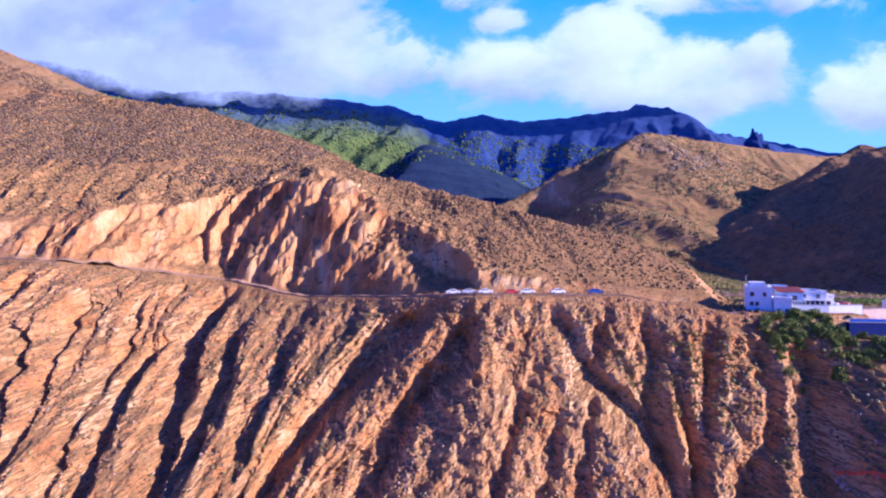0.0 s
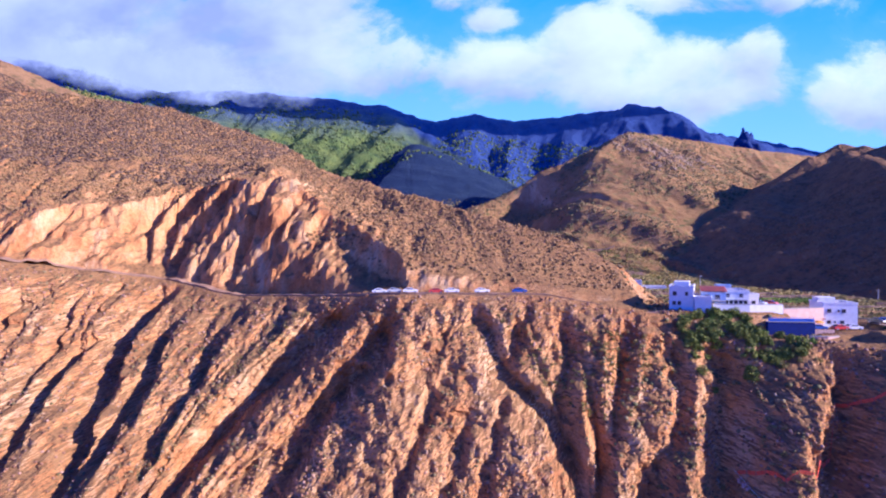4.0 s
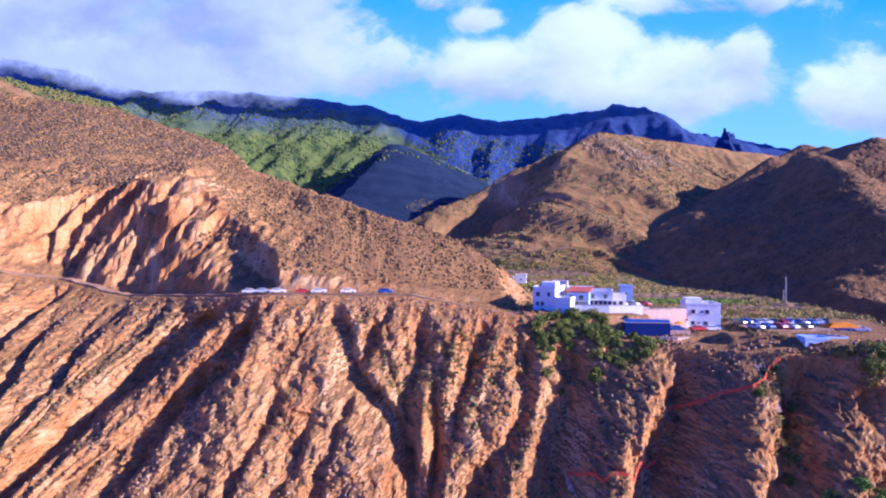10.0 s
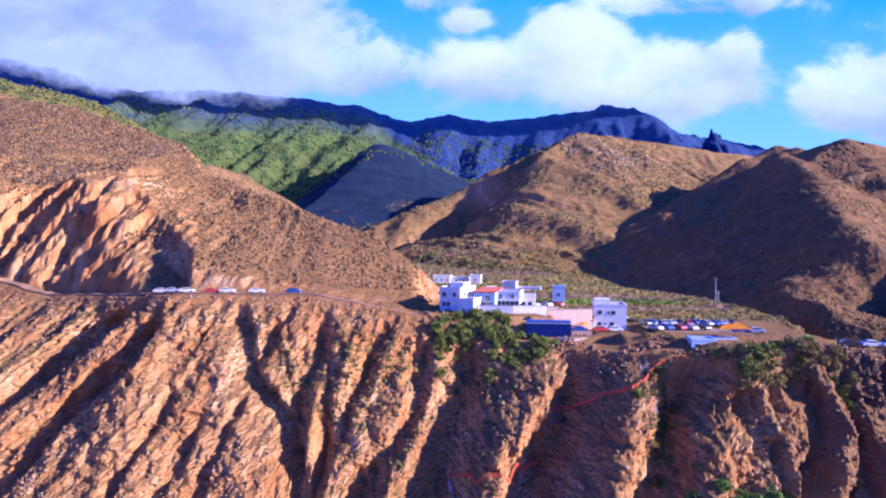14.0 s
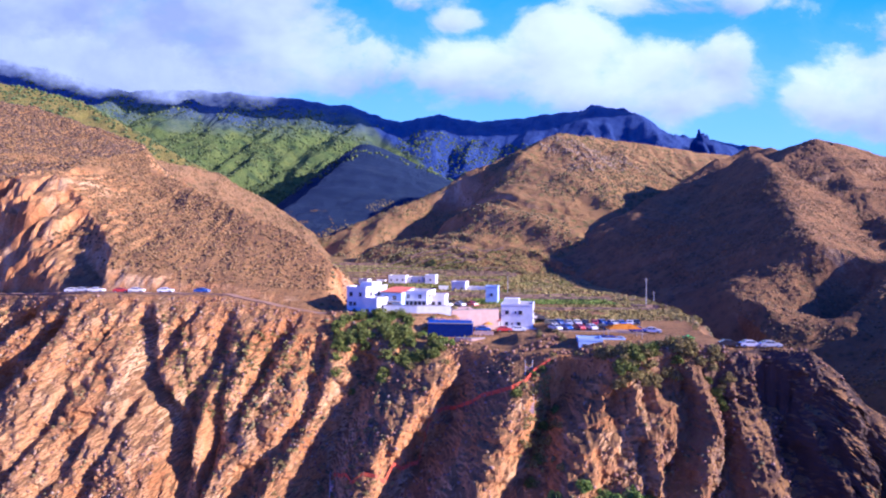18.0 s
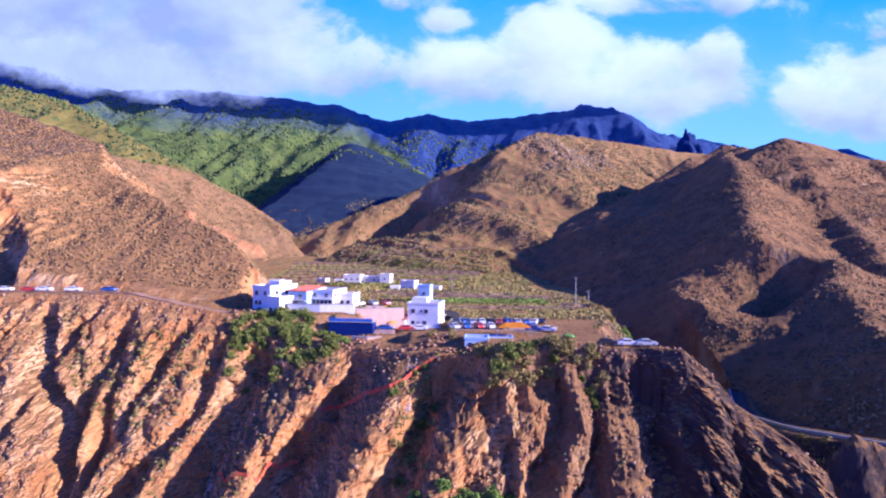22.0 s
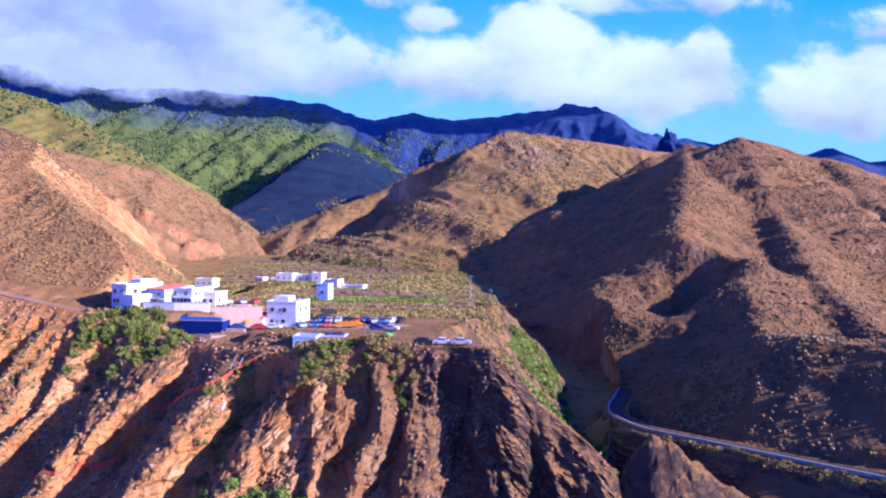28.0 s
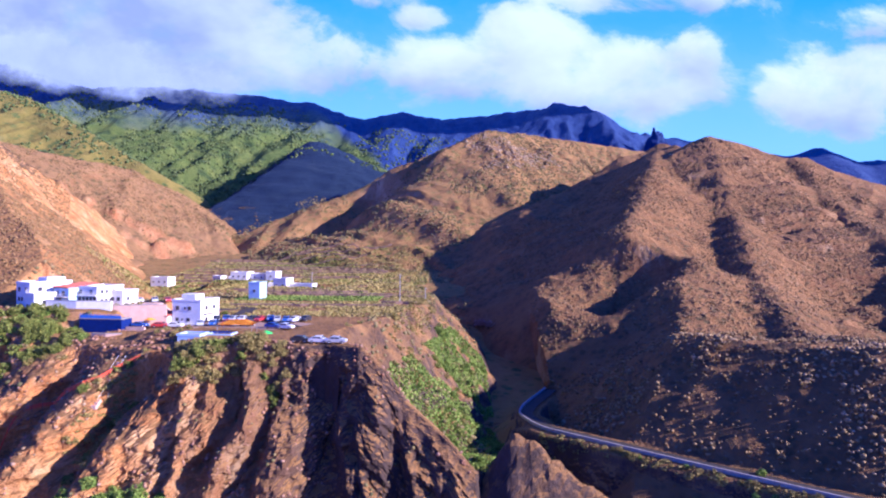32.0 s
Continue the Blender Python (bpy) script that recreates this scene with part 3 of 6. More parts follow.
# dark: grey rock of the east end, which also carries that face's shade
M_CLIFF = land_mat("cliff_rock",
                   [(0.37, 0.155, 0.07), (0.64, 0.305, 0.14), (0.68, 0.43, 0.26), (0.27, 0.115, 0.07), (0.70, 0.50, 0.36)],
                   [(0.25, 0.13, 0.065), (0.35, 0.20, 0.10)], [(0.11, 0.066, 0.032), (0.17, 0.105, 0.05)], spot=0.75,
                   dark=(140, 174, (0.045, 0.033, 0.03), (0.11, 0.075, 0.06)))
M_DARK = land_mat("dark_hill_rock",
                  [(0.20, 0.095, 0.06), (0.31, 0.16, 0.095), (0.42, 0.26, 0.17), (0.13, 0.068, 0.05), (0.46, 0.33, 0.25)],
                  [(0.19, 0.102, 0.056), (0.30, 0.165, 0.088)], [(0.08, 0.07, 0.028), (0.15, 0.10, 0.045)], spot=0.45, grain=1.3)
M_MID = land_mat("middle_hill_rock",
                 [(0.30, 0.15, 0.085), (0.44, 0.23, 0.135), (0.60, 0.43, 0.30), (0.20, 0.105, 0.07), (0.62, 0.46, 0.34)],
                 [(0.24, 0.135, 0.07), (0.34, 0.20, 0.10)], [(0.11, 0.11, 0.03), (0.21, 0.165, 0.055)], spot=0.3, grain=2.2)
M_SPUR = land_mat("brown_spur_rock",
                  [(0.30, 0.13, 0.08), (0.42, 0.19, 0.11), (0.54, 0.33, 0.22), (0.20, 0.09, 0.065), (0.56, 0.38, 0.27)],
                  [(0.23, 0.135, 0.08), (0.31, 0.185, 0.11)], [(0.10, 0.085, 0.03), (0.15, 0.105, 0.05)], spot=0.35, grain=2.0)
M_OLIVE = land_mat("olive_spur",
                   [(0.20, 0.13, 0.06), (0.26, 0.19, 0.07), (0.42, 0.33, 0.2), (0.12, 0.10, 0.04), (0.44, 0.34, 0.24)],
                   [(0.17, 0.155, 0.045), (0.25, 0.20, 0.07)], [(0.06, 0.09, 0.025), (0.11, 0.14, 0.04)], spot=0.22, grain=3.0, steep=(0.45, 0.75))
# high: navy that puts distance haze and cloud shade into the range's colour
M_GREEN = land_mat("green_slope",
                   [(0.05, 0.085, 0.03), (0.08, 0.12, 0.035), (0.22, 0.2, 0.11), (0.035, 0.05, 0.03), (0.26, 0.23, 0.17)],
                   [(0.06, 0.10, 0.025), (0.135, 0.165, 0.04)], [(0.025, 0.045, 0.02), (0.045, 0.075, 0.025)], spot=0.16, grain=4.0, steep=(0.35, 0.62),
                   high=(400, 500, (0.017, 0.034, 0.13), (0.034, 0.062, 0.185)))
# peak tone: cloud shade and blue haze put into the forest's colour
M_FORESTSHADE = land_mat("forest_shade_haze",
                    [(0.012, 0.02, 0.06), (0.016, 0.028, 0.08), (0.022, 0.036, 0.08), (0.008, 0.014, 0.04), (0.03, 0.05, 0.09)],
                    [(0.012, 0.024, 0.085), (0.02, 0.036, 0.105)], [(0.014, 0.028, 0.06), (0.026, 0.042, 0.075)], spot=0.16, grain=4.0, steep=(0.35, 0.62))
M_FLOOR = land_mat("valley_soil",
                   [(0.22, 0.12, 0.07), (0.32, 0.18, 0.10), (0.42, 0.28, 0.18), (0.14, 0.09, 0.06), (0.44, 0.3, 0.2)],
                   [(0.28, 0.15, 0.07), (0.38, 0.24, 0.11)], [(0.08, 0.11, 0.03), (0.12, 0.14, 0.04)], spot=0.4, grain=1.5)


# ---- the land ----
def spaced(*parts):
    """Grid lines: (from, to, spacing), one stretch after another."""
    out = []
    for lo, hi, gap in parts:
        out.append(np.arange(lo, hi, gap))
    return np.concatenate(out + [np.array([parts[-1][1]])])


def sheet(name, xs, ys, own, mat, hide=18.0, lift=0.0, cut=None, smooth=True):
    """A mesh of one land form, without what lies well under the others."""
    X, Y = np.meshgrid(xs, ys)
    Z = own(X, Y)
    few = np.full(Z[::4, ::4].shape, -999.0)
    for f in LANDS:
        if f is not own:
            few = np.maximum(few, f(X[::4, ::4], Y[::4, ::4]))
    others = np.repeat(np.repeat(few, 4, 0), 4, 1)[:Z.shape[0], :Z.shape[1]]
    nx, ny = len(xs), len(ys)
    shown = (Z > others - hide)
    if cut is not None:
        shown &= ~cut(X, Y, Z)
    shown = shown[:-1, :-1] | shown[1:, :-1] | shown[:-1, 1:] | shown[1:, 1:]
    idx = np.arange(nx * ny).reshape(ny, nx)
    quads = np.stack([idx[:-1, :-1], idx[:-1, 1:], idx[1:, 1:], idx[1:, :-1]], -1)[shown]
    used = np.unique(quads)
    back = np.zeros(nx * ny, int)
    back[used] = np.arange(len(used))
    co = np.stack([X.ravel(), Y.ravel(), Z.ravel() + lift], -1)[used]
    return sheet_mesh(name, co, back[quads], mat, smooth)


def sheet_mesh(name, co, quads, mat, smooth=True):
    me = bpy.data.meshes.new(name)
    me.vertices.add(len(co))
    me.vertices.foreach_set("co", co.ravel().astype(np.float32))
    me.loops.add(quads.size)
    me.loops.foreach_set("vertex_index", quads.ravel().astype(np.int32))
    me.polygons.add(len(quads))
    me.polygons.foreach_set("loop_start", np.arange(0, quads.size, 4, dtype=np.int32))
    me.polygons.foreach_set("use_smooth", np.full(len(quads), smooth))
    me.update(calc_edges=True)
    me.materials.append(mat)
    return new(name, me)


tagged(sheet("ground", spaced((-4500, -900, 60), (-900, 1300, 7), (1300, 4500, 60)), spaced((-3000, 60, 60), (60, 420, 2.5), (420, 1000, 7), (1000, 4800, 60)), valley, M_FLOOR, hide=9999),
       "dry valley floor of brown soil with sparse grass", "ground", kind="structure")
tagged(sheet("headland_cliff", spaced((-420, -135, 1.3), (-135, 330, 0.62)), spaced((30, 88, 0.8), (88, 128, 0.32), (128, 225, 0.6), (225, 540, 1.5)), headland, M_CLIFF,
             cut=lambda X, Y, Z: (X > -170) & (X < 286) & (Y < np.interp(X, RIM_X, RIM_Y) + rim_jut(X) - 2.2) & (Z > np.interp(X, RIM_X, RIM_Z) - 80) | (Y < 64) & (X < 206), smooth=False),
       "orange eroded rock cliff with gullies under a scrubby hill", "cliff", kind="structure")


def rock_face():
    """The broken face of the cliff, from the rim down."""
    X, D = np.meshgrid(FACE_X, FACE_D)
    g = np.random.RandomState(12)
    Y, Z = FACE_Y + g.normal(0, 0.10, X.shape), np.interp(X, RIM_X, RIM_Z) - D
    X = X + g.uniform(-0.13, 0.13, X.shape)
    Z[0] -= 0.25
    X, Y, Z = np.vstack([X[:1], X]), np.vstack([Y[:1] + 2.2, Y]), np.vstack([Z[:1] - 0.2, Z])
    idx = np.arange(X.size).reshape(X.shape)
    quads = np.stack([idx[1:, :-1], idx[1:, 1:], idx[:-1, 1:], idx[:-1, :-1]], -1).reshape(-1, 4)
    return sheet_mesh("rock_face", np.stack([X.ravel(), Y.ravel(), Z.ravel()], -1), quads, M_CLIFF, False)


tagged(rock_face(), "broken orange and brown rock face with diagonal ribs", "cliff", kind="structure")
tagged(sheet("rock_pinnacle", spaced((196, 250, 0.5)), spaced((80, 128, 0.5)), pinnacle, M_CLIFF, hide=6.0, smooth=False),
       "dark rock pinnacle at the foot of the cliff", "rock", kind="structure")
tagged(sheet("shaded_hill", spaced((130, 420, 1.1), (420, 800, 2.2)), spaced((80, 300, 1.1), (300, 680, 2.0)), right_hill, M_DARK, smooth=False),
       "steep brown hill with dry scrub and rocky ledges", "hill", kind="structure")
tagged(sheet("middle_hill", spaced((-90, 700, 2.2)), spaced((380, 860, 2.2)), middle_hill, M_MID),
       "brown rounded hill with pale outcrops and olive scrub", "hill", kind="structure")
tagged(sheet("brown_spur", spaced((-620, 20, 2.2)), spaced((320, 800, 2.2)), brown_spur, M_SPUR),
       "reddish brown spur with rocky crest", "hill", kind="structure")
tagged(sheet("green_spur", spaced((-950, -40, 3.5)), spaced((700, 1120, 3.5)), green_spur, M_OLIVE),
       "olive green spur with pale rocks", "hill", kind="structure")
tagged(sheet("dark_peak", spaced((-420, 420, 4)), spaced((640, 1200, 4)), dark_peak, M_FORESTSHADE),
       "forested peak below the mountain range, shade and blue haze in its colour", "hill", kind="structure")
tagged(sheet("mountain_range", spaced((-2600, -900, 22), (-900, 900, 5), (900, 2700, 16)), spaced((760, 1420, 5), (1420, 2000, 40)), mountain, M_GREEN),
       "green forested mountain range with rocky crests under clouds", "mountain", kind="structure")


# ---- clouds and sky backdrop ----
def cloud_mat():
    m, t, p = material("sky_with_clouds")
    t.nodes.remove(p)
    out = t.nodes["Material Output"]
    uv = node(t, "UVMap")
    uv.uv_map = "UVMap"
    cov = node(t, "Attribute", attribute_name="cover")
    mp = node(t, "Mapping")
    mp.inputs["Scale"].default_value = (1.0, 1.5, 1)
    link(t, uv.outputs[0], mp.inputs[0])
    n1 = node(t, "TexNoise")
    n1.inputs["Scale"].default_value, n1.inputs["Detail"].default_value, n1.inputs["Roughness"].default_value = 5.5, 10, 0.62
    n1.inputs["Distortion"].default_value = 0.25
    link(t, mp.outputs[0], n1.inputs["Vector"])
    s = node(t, "Math", operation="MULTIPLY_ADD")
    link(t, n1.outputs["Fac"], s.inputs[0])
    s.inputs[1].default_value = 2.4
    link(t, cov.outputs["Fac"], s.inputs[2])
    am = ramp(t, s.outputs[0], [(0.0, (0, 0, 0)), (0.30, (0.04, 0.04, 0.04)), (0.45, (0.35, 0.35, 0.35)), (0.60, (0.82, 0.82, 0.82)), (0.85, (1, 1, 1))])
    mr = node(t, "MapRange")
    mr.inputs["From Min"].default_value, mr.inputs["From Max"].default_value = 0.80, 1.85
    link(t, s.outputs[0], mr.inputs["Value"])
    link(t, mr.outputs[0], am.inputs[0])
    n2 = node(t, "TexNoise")
    n2.inputs["Scale"].default_value, n2.inputs["Detail"].default_value, n2.inputs["Roughness"].default_value = 5.0, 4, 0.5
    link(t, mp.outputs[0], n2.inputs["Vector"])
    lum = node(t, "Attribute", attribute_name="light")
    n3 = node(t, "Math", operation="MULTIPLY_ADD")
    link(t, n2.outputs["Fac"], n3.inputs[0])
    n3.inputs[1].default_value = 0.9
    link(t, lum.outputs["Fac"], n3.inputs[2])
    white = ramp(t, n3.outputs[0], [(0.45, (0.44, 0.47, 0.74)), (0.70, (0.74, 0.75, 0.90)), (0.95, (0.97, 0.97, 0.99))])
    sep = node(t, "SeparateXYZ")
    link(t, uv.outputs[0], sep.inputs[0])
    blue = ramp(t, sep.outputs["Y"], [(0.18, (0.36, 0.66, 0.95)), (0.45, (0.10, 0.42, 0.90))])
    col = mixc(t, am.outputs[0], blue.outputs[0], white.outputs[0])
    em = node(t, "Emission")
    em.inputs["Strength"].default_value = 0.40
    link(t, col, em.inputs["Color"])
    link(t, em.outputs[0], out.inputs["Surface"])
    return m


# cloud heaps: place across, height over the horizon, half width, half height, weight
CLOUDS = [(-.62, .305, .42, .07, .95), (-.74, .41, .34, .10, .9), (-.42, .37, .26, .10, .9), (-.36, .445, .16, .045, .7), (-.14, .32, .16, .06, .5), (.03, .405, .05, .025, .75),
          (.20, .345, .10, .085, 1), (.06, .31, .14, .06, .8), (.30, .265, .15, .05, .6), (.40, .30, .15, .07, .9), (.50, .345, .06, .05, .8),
          (.43, .44, .20, .032, .8), (.75, .28, .13, .075, 1), (.80, .40, .08, .035, .45), (1.1, .30, .2, .09, .9), (-1.3, .38, .4, .13, 1), (-.02, .44, .1, .03, .3)]


def depth_of(v):
    return np.interp(v, (0.0, 0.19, 0.29, 0.38, 0.44, 0.54, 0.8, 1.6), (2150, 2000, 1800, 1500, 1200, 950, 700, 420))


def sky_sheet():
    us, vs = np.linspace(-2.2, 2.2, 260), np.linspace(-0.05, 0.47, 110)
    U, V = np.meshgrid(us, vs)
    D = depth_of(V)
    co = np.stack([(100 + U * D).ravel(), D.ravel(), (100 + V * D).ravel()], -1)
    idx = np.arange(U.size).reshape(U.shape)
    quads = np.stack([idx[:-1, :-1], idx[:-1, 1:], idx[1:, 1:], idx[1:, :-1]], -1).reshape(-1, 4)
    ob = sheet_mesh("sky_backdrop", co, quads, cloud_mat())
    cover = np.full(U.shape, -0.52)
    light, total = np.full(U.shape, 0.02), np.full(U.shape, 0.02)
    for cu, cv, ru, rv, w in CLOUDS:
        r = np.hypot((U - cu) / ru, (V - cv) / rv)
        gain = -0.52 + (0.30 + 0.80 * w) * np.clip(1.6 - r, 0, 1.05)
        k = np.exp(-1.5 * r * r)
        light = light + k * (0.02 + 0.46 * step(-1.1, 0.7, (V - cv) / rv) * (0.08 + 0.92 * step(-0.5, 0.08, U)))
        total = total + k
        cover = np.maximum(cover, gain)
    light = light / total
    for key, val in (("cover", cover), ("light", light)):
        at = ob.data.attributes.new(key, "FLOAT", "POINT")
        at.data.foreach_set("value", val.ravel().astype(np.float32))
    uvl = ob.data.uv_layers.new(name="UVMap")
    flat = np.stack([U.ravel(), V.ravel()], -1)[quads.ravel()]
    uvl.data.foreach_set("uv", flat.ravel().astype(np.float32))
    return tagged(ob, "bright blue sky with white cumulus clouds", "sky", kind="structure")


sky_sheet()


def cloud_bank():
    """Low cloud that hangs over the crest of the range."""
    us, vs = np.linspace(-1.9, -0.12, 140), np.linspace(0.23, 0.42, 36)
    U, V = np.meshgrid(us, vs)
    D = 1335 - 40 * (V - 0.23) / 0.19
    co = np.stack([(100 + U * D).ravel(), D.ravel(), (100 + V * D).ravel()], -1)
    idx = np.arange(U.size).reshape(U.shape)
    quads = np.stack([idx[:-1, :-1], idx[:-1, 1:], idx[1:, 1:], idx[1:, :-1]], -1).reshape(-1, 4)
    m, t, p = material("mist")
    t.nodes.remove(p)
    cov = node(t, "Attribute", attribute_name="cover")
    n = tex(t, 0.006, 9, 0.62, (1, 1, 1.6))
    a = node(t, "Math", operation="MULTIPLY_ADD")
    link(t, n.outputs["Fac"], a.inputs[0])
    a.inputs[1].default_value = 2.6
    link(t, cov.outputs["Fac"], a.inputs[2])
    al = ramp(t, a.outputs[0], [(0.30, (0, 0, 0)), (0.60, (0.3, 0.3, 0.3)), (1.0, (0.94, 0.94, 0.94))])
    puff = ramp(t, tex(t, 0.004, 6, 0.55).outputs["Fac"], [(0.35, (0.60, 0.63, 0.90)), (0.65, (0.90, 0.91, 1.0))])
    em, tr, mx = node(t, "Emission"), node(t, "BsdfTransparent"), node(t, "MixShader")
    em.inputs["Strength"].default_value = 0.33
    link(t, puff.outputs[0], em.inputs["Color"])
    link(t, al.outputs[0], mx.inputs[0]), link(t, tr.outputs[0], mx.inputs[1]), link(t, em.outputs[0], mx.inputs[2])
    link(t, mx.outputs[0], t.nodes["Material Output"].inputs["Surface"])
    ob = sheet_mesh("cloud_bank", co, quads, m)
    edge = np.interp(U, (-1.9, -0.78, -0.60, -0.40, -0.25, -0.18), (0.335, 0.325, 0.297, 0.262, 0.252, 0.29))
    cover = np.clip((V - edge) / 0.045, -1.6, 0.5) - 0.45 - 1.6 * step(edge + 0.03, edge + 0.12, V) - 1.6 * step(-0.38, -0.16, U)
    at = ob.data.attributes.new("cover", "FLOAT", "POINT")
    at.data.foreach_set("value", cover.ravel().astype(np.float32))
    return tagged(ob, "low grey-white cloud hanging over the mountain crest", "cloud", kind="structure")


cloud_bank()


# ---- helpers for things ----
GX, GY = np.meshgrid(np.arange(-170, 330, 1.0), np.arange(60, 470, 1.0))
GZ = np.max([f(GX, GY) for f in LANDS], axis=0)


def land(x, y):
    """The height of the ground at a place."""
    i, j = min(max(x + 170, 0), 498.0), min(max(y - 60, 0), 408.0)
    a, b = int(i), int(j)
    u, v = i - a, j - b
    return float((GZ[b, a] * (1 - u) + GZ[b, a + 1] * u) * (1 - v) + (GZ[b + 1, a] * (1 - u) + GZ[b + 1, a + 1] * u) * v)


def lands(x, y):
    return np.max([f(x, y) for f in LANDS], axis=0)


def thing(name, m, label, category, group="", kind=""):
    ob = new(name)
    ob.empty_display_size = 0.2
    ob.matrix_world = m
    return tagged(ob, label, category, group, kind)


def part(name, bm, mat, parent, label="", smooth=False):
    me = bpy.data.meshes.new(name)
    if smooth:
        for f in bm.faces:
            f.smooth = True
    bm.to_mesh(me)
    bm.free()
    me.materials.append(mat)
    ob = new(name, me)
    ob.parent = parent
    if label:
        ob["label"] = label
    return ob


def box(x0, x1, y0, y1, z0, z1, bevel=0.0, bm=None):
    bm = bm or bmesh.new()
    m = Matrix.Translation(((x0 + x1) / 2, (y0 + y1) / 2, (z0 + z1) / 2)) @ Matrix.Diagonal((x1 - x0, y1 - y0, z1 - z0, 1))
    got = bmesh.ops.create_cube(bm, size=1, matrix=m)
    if bevel:
        edges = list({e for v in got["verts"] for e in v.link_edges})
        bmesh.ops.bevel(bm, geom=edges, offset=bevel, segments=2, affect="EDGES")
    return bm


def tube(r0, r1, z0, z1, n=10, x=0.0, y=0.0, bm=None, m=None):
    bm = bm or bmesh.new()
    t = Matrix.Translation((x, y, (z0 + z1) / 2))
    bmesh.ops.create_cone(bm, cap_ends=True, segments=n, radius1=r0, radius2=r1, depth=z1 - z0, matrix=(m or Matrix()) @ t)
    return bm


def prism(profile, x0, x1):
    """A profile in y and z drawn out along x."""
    bm = bmesh.new()
    a = [bm.verts.new((x0, y, z)) for y, z in profile]
    b = [bm.verts.new((x1, y, z)) for y, z in profile]
    n = len(profile)
    for i in range(n):
        bm.faces.new((a[i], a[(i + 1) % n], b[(i + 1) % n], b[i]))
    bm.faces.new(a[::-1]), bm.faces.new(b)
    bmesh.ops.recalc_face_normals(bm, faces=bm.faces)
    return bm


M_WHITE = flat_mat("white_render", (0.80, 0.79, 0.76), 0.85, 0.16, 0.9)
M_PALEBLUE = flat_mat("pale_blue_render", (0.45, 0.60, 0.82), 0.85, 0.15, 0.9)
M_SKYBLUE = flat_mat("bright_blue_paint", (0.07, 0.20, 0.62), 0.6, 0.2, 1.2)
M_BLUE = flat_mat("blue_paint", (0.008, 0.022, 0.15), 0.7, 0.25, 1.2)
M_PINK = flat_mat("pinkish_concrete", (0.62, 0.42, 0.33), 0.9, 0.2, 0.7)
M_TERRACOTTA = flat_mat("terracotta_tiles", (0.46, 0.14, 0.10), 0.8, 0.3, 2.0)
M_CONCRETE = flat_mat("weathered_concrete", (0.42, 0.38, 0.34), 0.9, 0.3, 1.1)
M_ASPHALT = flat_mat("asphalt", (0.075, 0.064, 0.054), 0.9, 0.35, 0.8)
M_STONE = flat_mat("dry_stone", (0.30, 0.20, 0.14), 0.95, 0.5, 1.6)
M_GRAVEL = flat_mat("dusty_gravel", (0.40, 0.27, 0.18), 0.95, 0.3, 0.7)
M_DUSTROAD = flat_mat("dusty_asphalt", (0.34, 0.21, 0.125), 0.95, 0.35, 0.5)
M_WOOD = flat_mat("grey_wood", (0.22, 0.17, 0.13), 0.85, 0.35, 3.0)
M_FRAME = flat_mat("dark_window_frame", (0.10, 0.08, 0.08), 0.5, 0.2, 3.0)
M_METAL = flat_mat("galvanised_metal", (0.5, 0.5, 0.52), 0.4, 0.2, 3.0, 0.8)
M_ORANGE = flat_mat("orange_canvas", (0.85, 0.36, 0.03), 0.8, 0.2, 1.5)
M_LIME = flat_mat("bright_green_canvas", (0.10, 0.65, 0.12), 0.8, 0.2, 1.5)
M_REDNET = flat_mat("orange_red_netting", (0.80, 0.13, 0.06), 0.8, 0.3, 2.0)
M_TYRE = flat_mat("tyre_rubber", (0.03, 0.03, 0.03), 0.85, 0.2, 5.0)
M_LAMP = flat_mat("clear_lamp_lens", (0.75, 0.75, 0.72), 0.2, 0.1, 5.0)
M_TAIL = flat_mat("red_lamp_lens", (0.45, 0.02, 0.02), 0.25, 0.1, 5.0)


def glass_mat():
    m, t, p = material("dark_window_glass")
    p.inputs["Base Color"].default_value = (0.03, 0.04, 0.06, 1)
    p.inputs["Roughness"].default_value = 0.08
    n = tex(t, 1.5, 2)
    bump(t, p, n.outputs["Fac"], 0.01, 0.1)
    return m


def paint_mat(name, color):
    m, t, p = material(name)
    n = tex(t, 3.0, 4)
    r = ramp(t, n.outputs["Fac"], [(0.3, tuple(0.85 * c for c in color)), (0.7, color)])
    link(t, r.outputs[0], p.inputs["Base Color"])
    p.inputs["Roughness"].default_value = 0.3
    p.inputs["Coat Weight"].default_value = 0.5
    return m


def leaf_mat(name, a, b, c):
    m, t, p = material(name)
    geo = node(t, "NewGeometry")
    r = ramp(t, geo.outputs["Random Per Island"], [(0.0, a), (0.5, b), (1.0, c)])
    link(t, r.outputs[0], p.inputs["Base Color"])
    p.inputs["Roughness"].default_value = 0.7
    p.inputs["Specular IOR Level"].default_value = 0.2
    return m


M_GLASS = glass_mat()
M_LEAF = leaf_mat("green_leaves", (0.06, 0.09, 0.016), (0.15, 0.185, 0.032), (0.31, 0.32, 0.06))
M_DRYLEAF = leaf_mat("olive_leaves", (0.15, 0.14, 0.035), (0.28, 0.23, 0.065), (0.42, 0.33, 0.11))
M_BRIGHTLEAF = leaf_mat("bright_green_leaves", (0.09, 0.15, 0.02), (0.18, 0.27, 0.04), (0.32, 0.38, 0.075))
M_PINKLEAF = leaf_mat("dry_pinkish_leaves", (0.20, 0.11, 0.09), (0.34, 0.20, 0.16), (0.46, 0.30, 0.24))
M_SCRUB = leaf_mat("dry_scrub", (0.11, 0.068, 0.026), (0.19, 0.118, 0.045), (0.29, 0.18, 0.07))
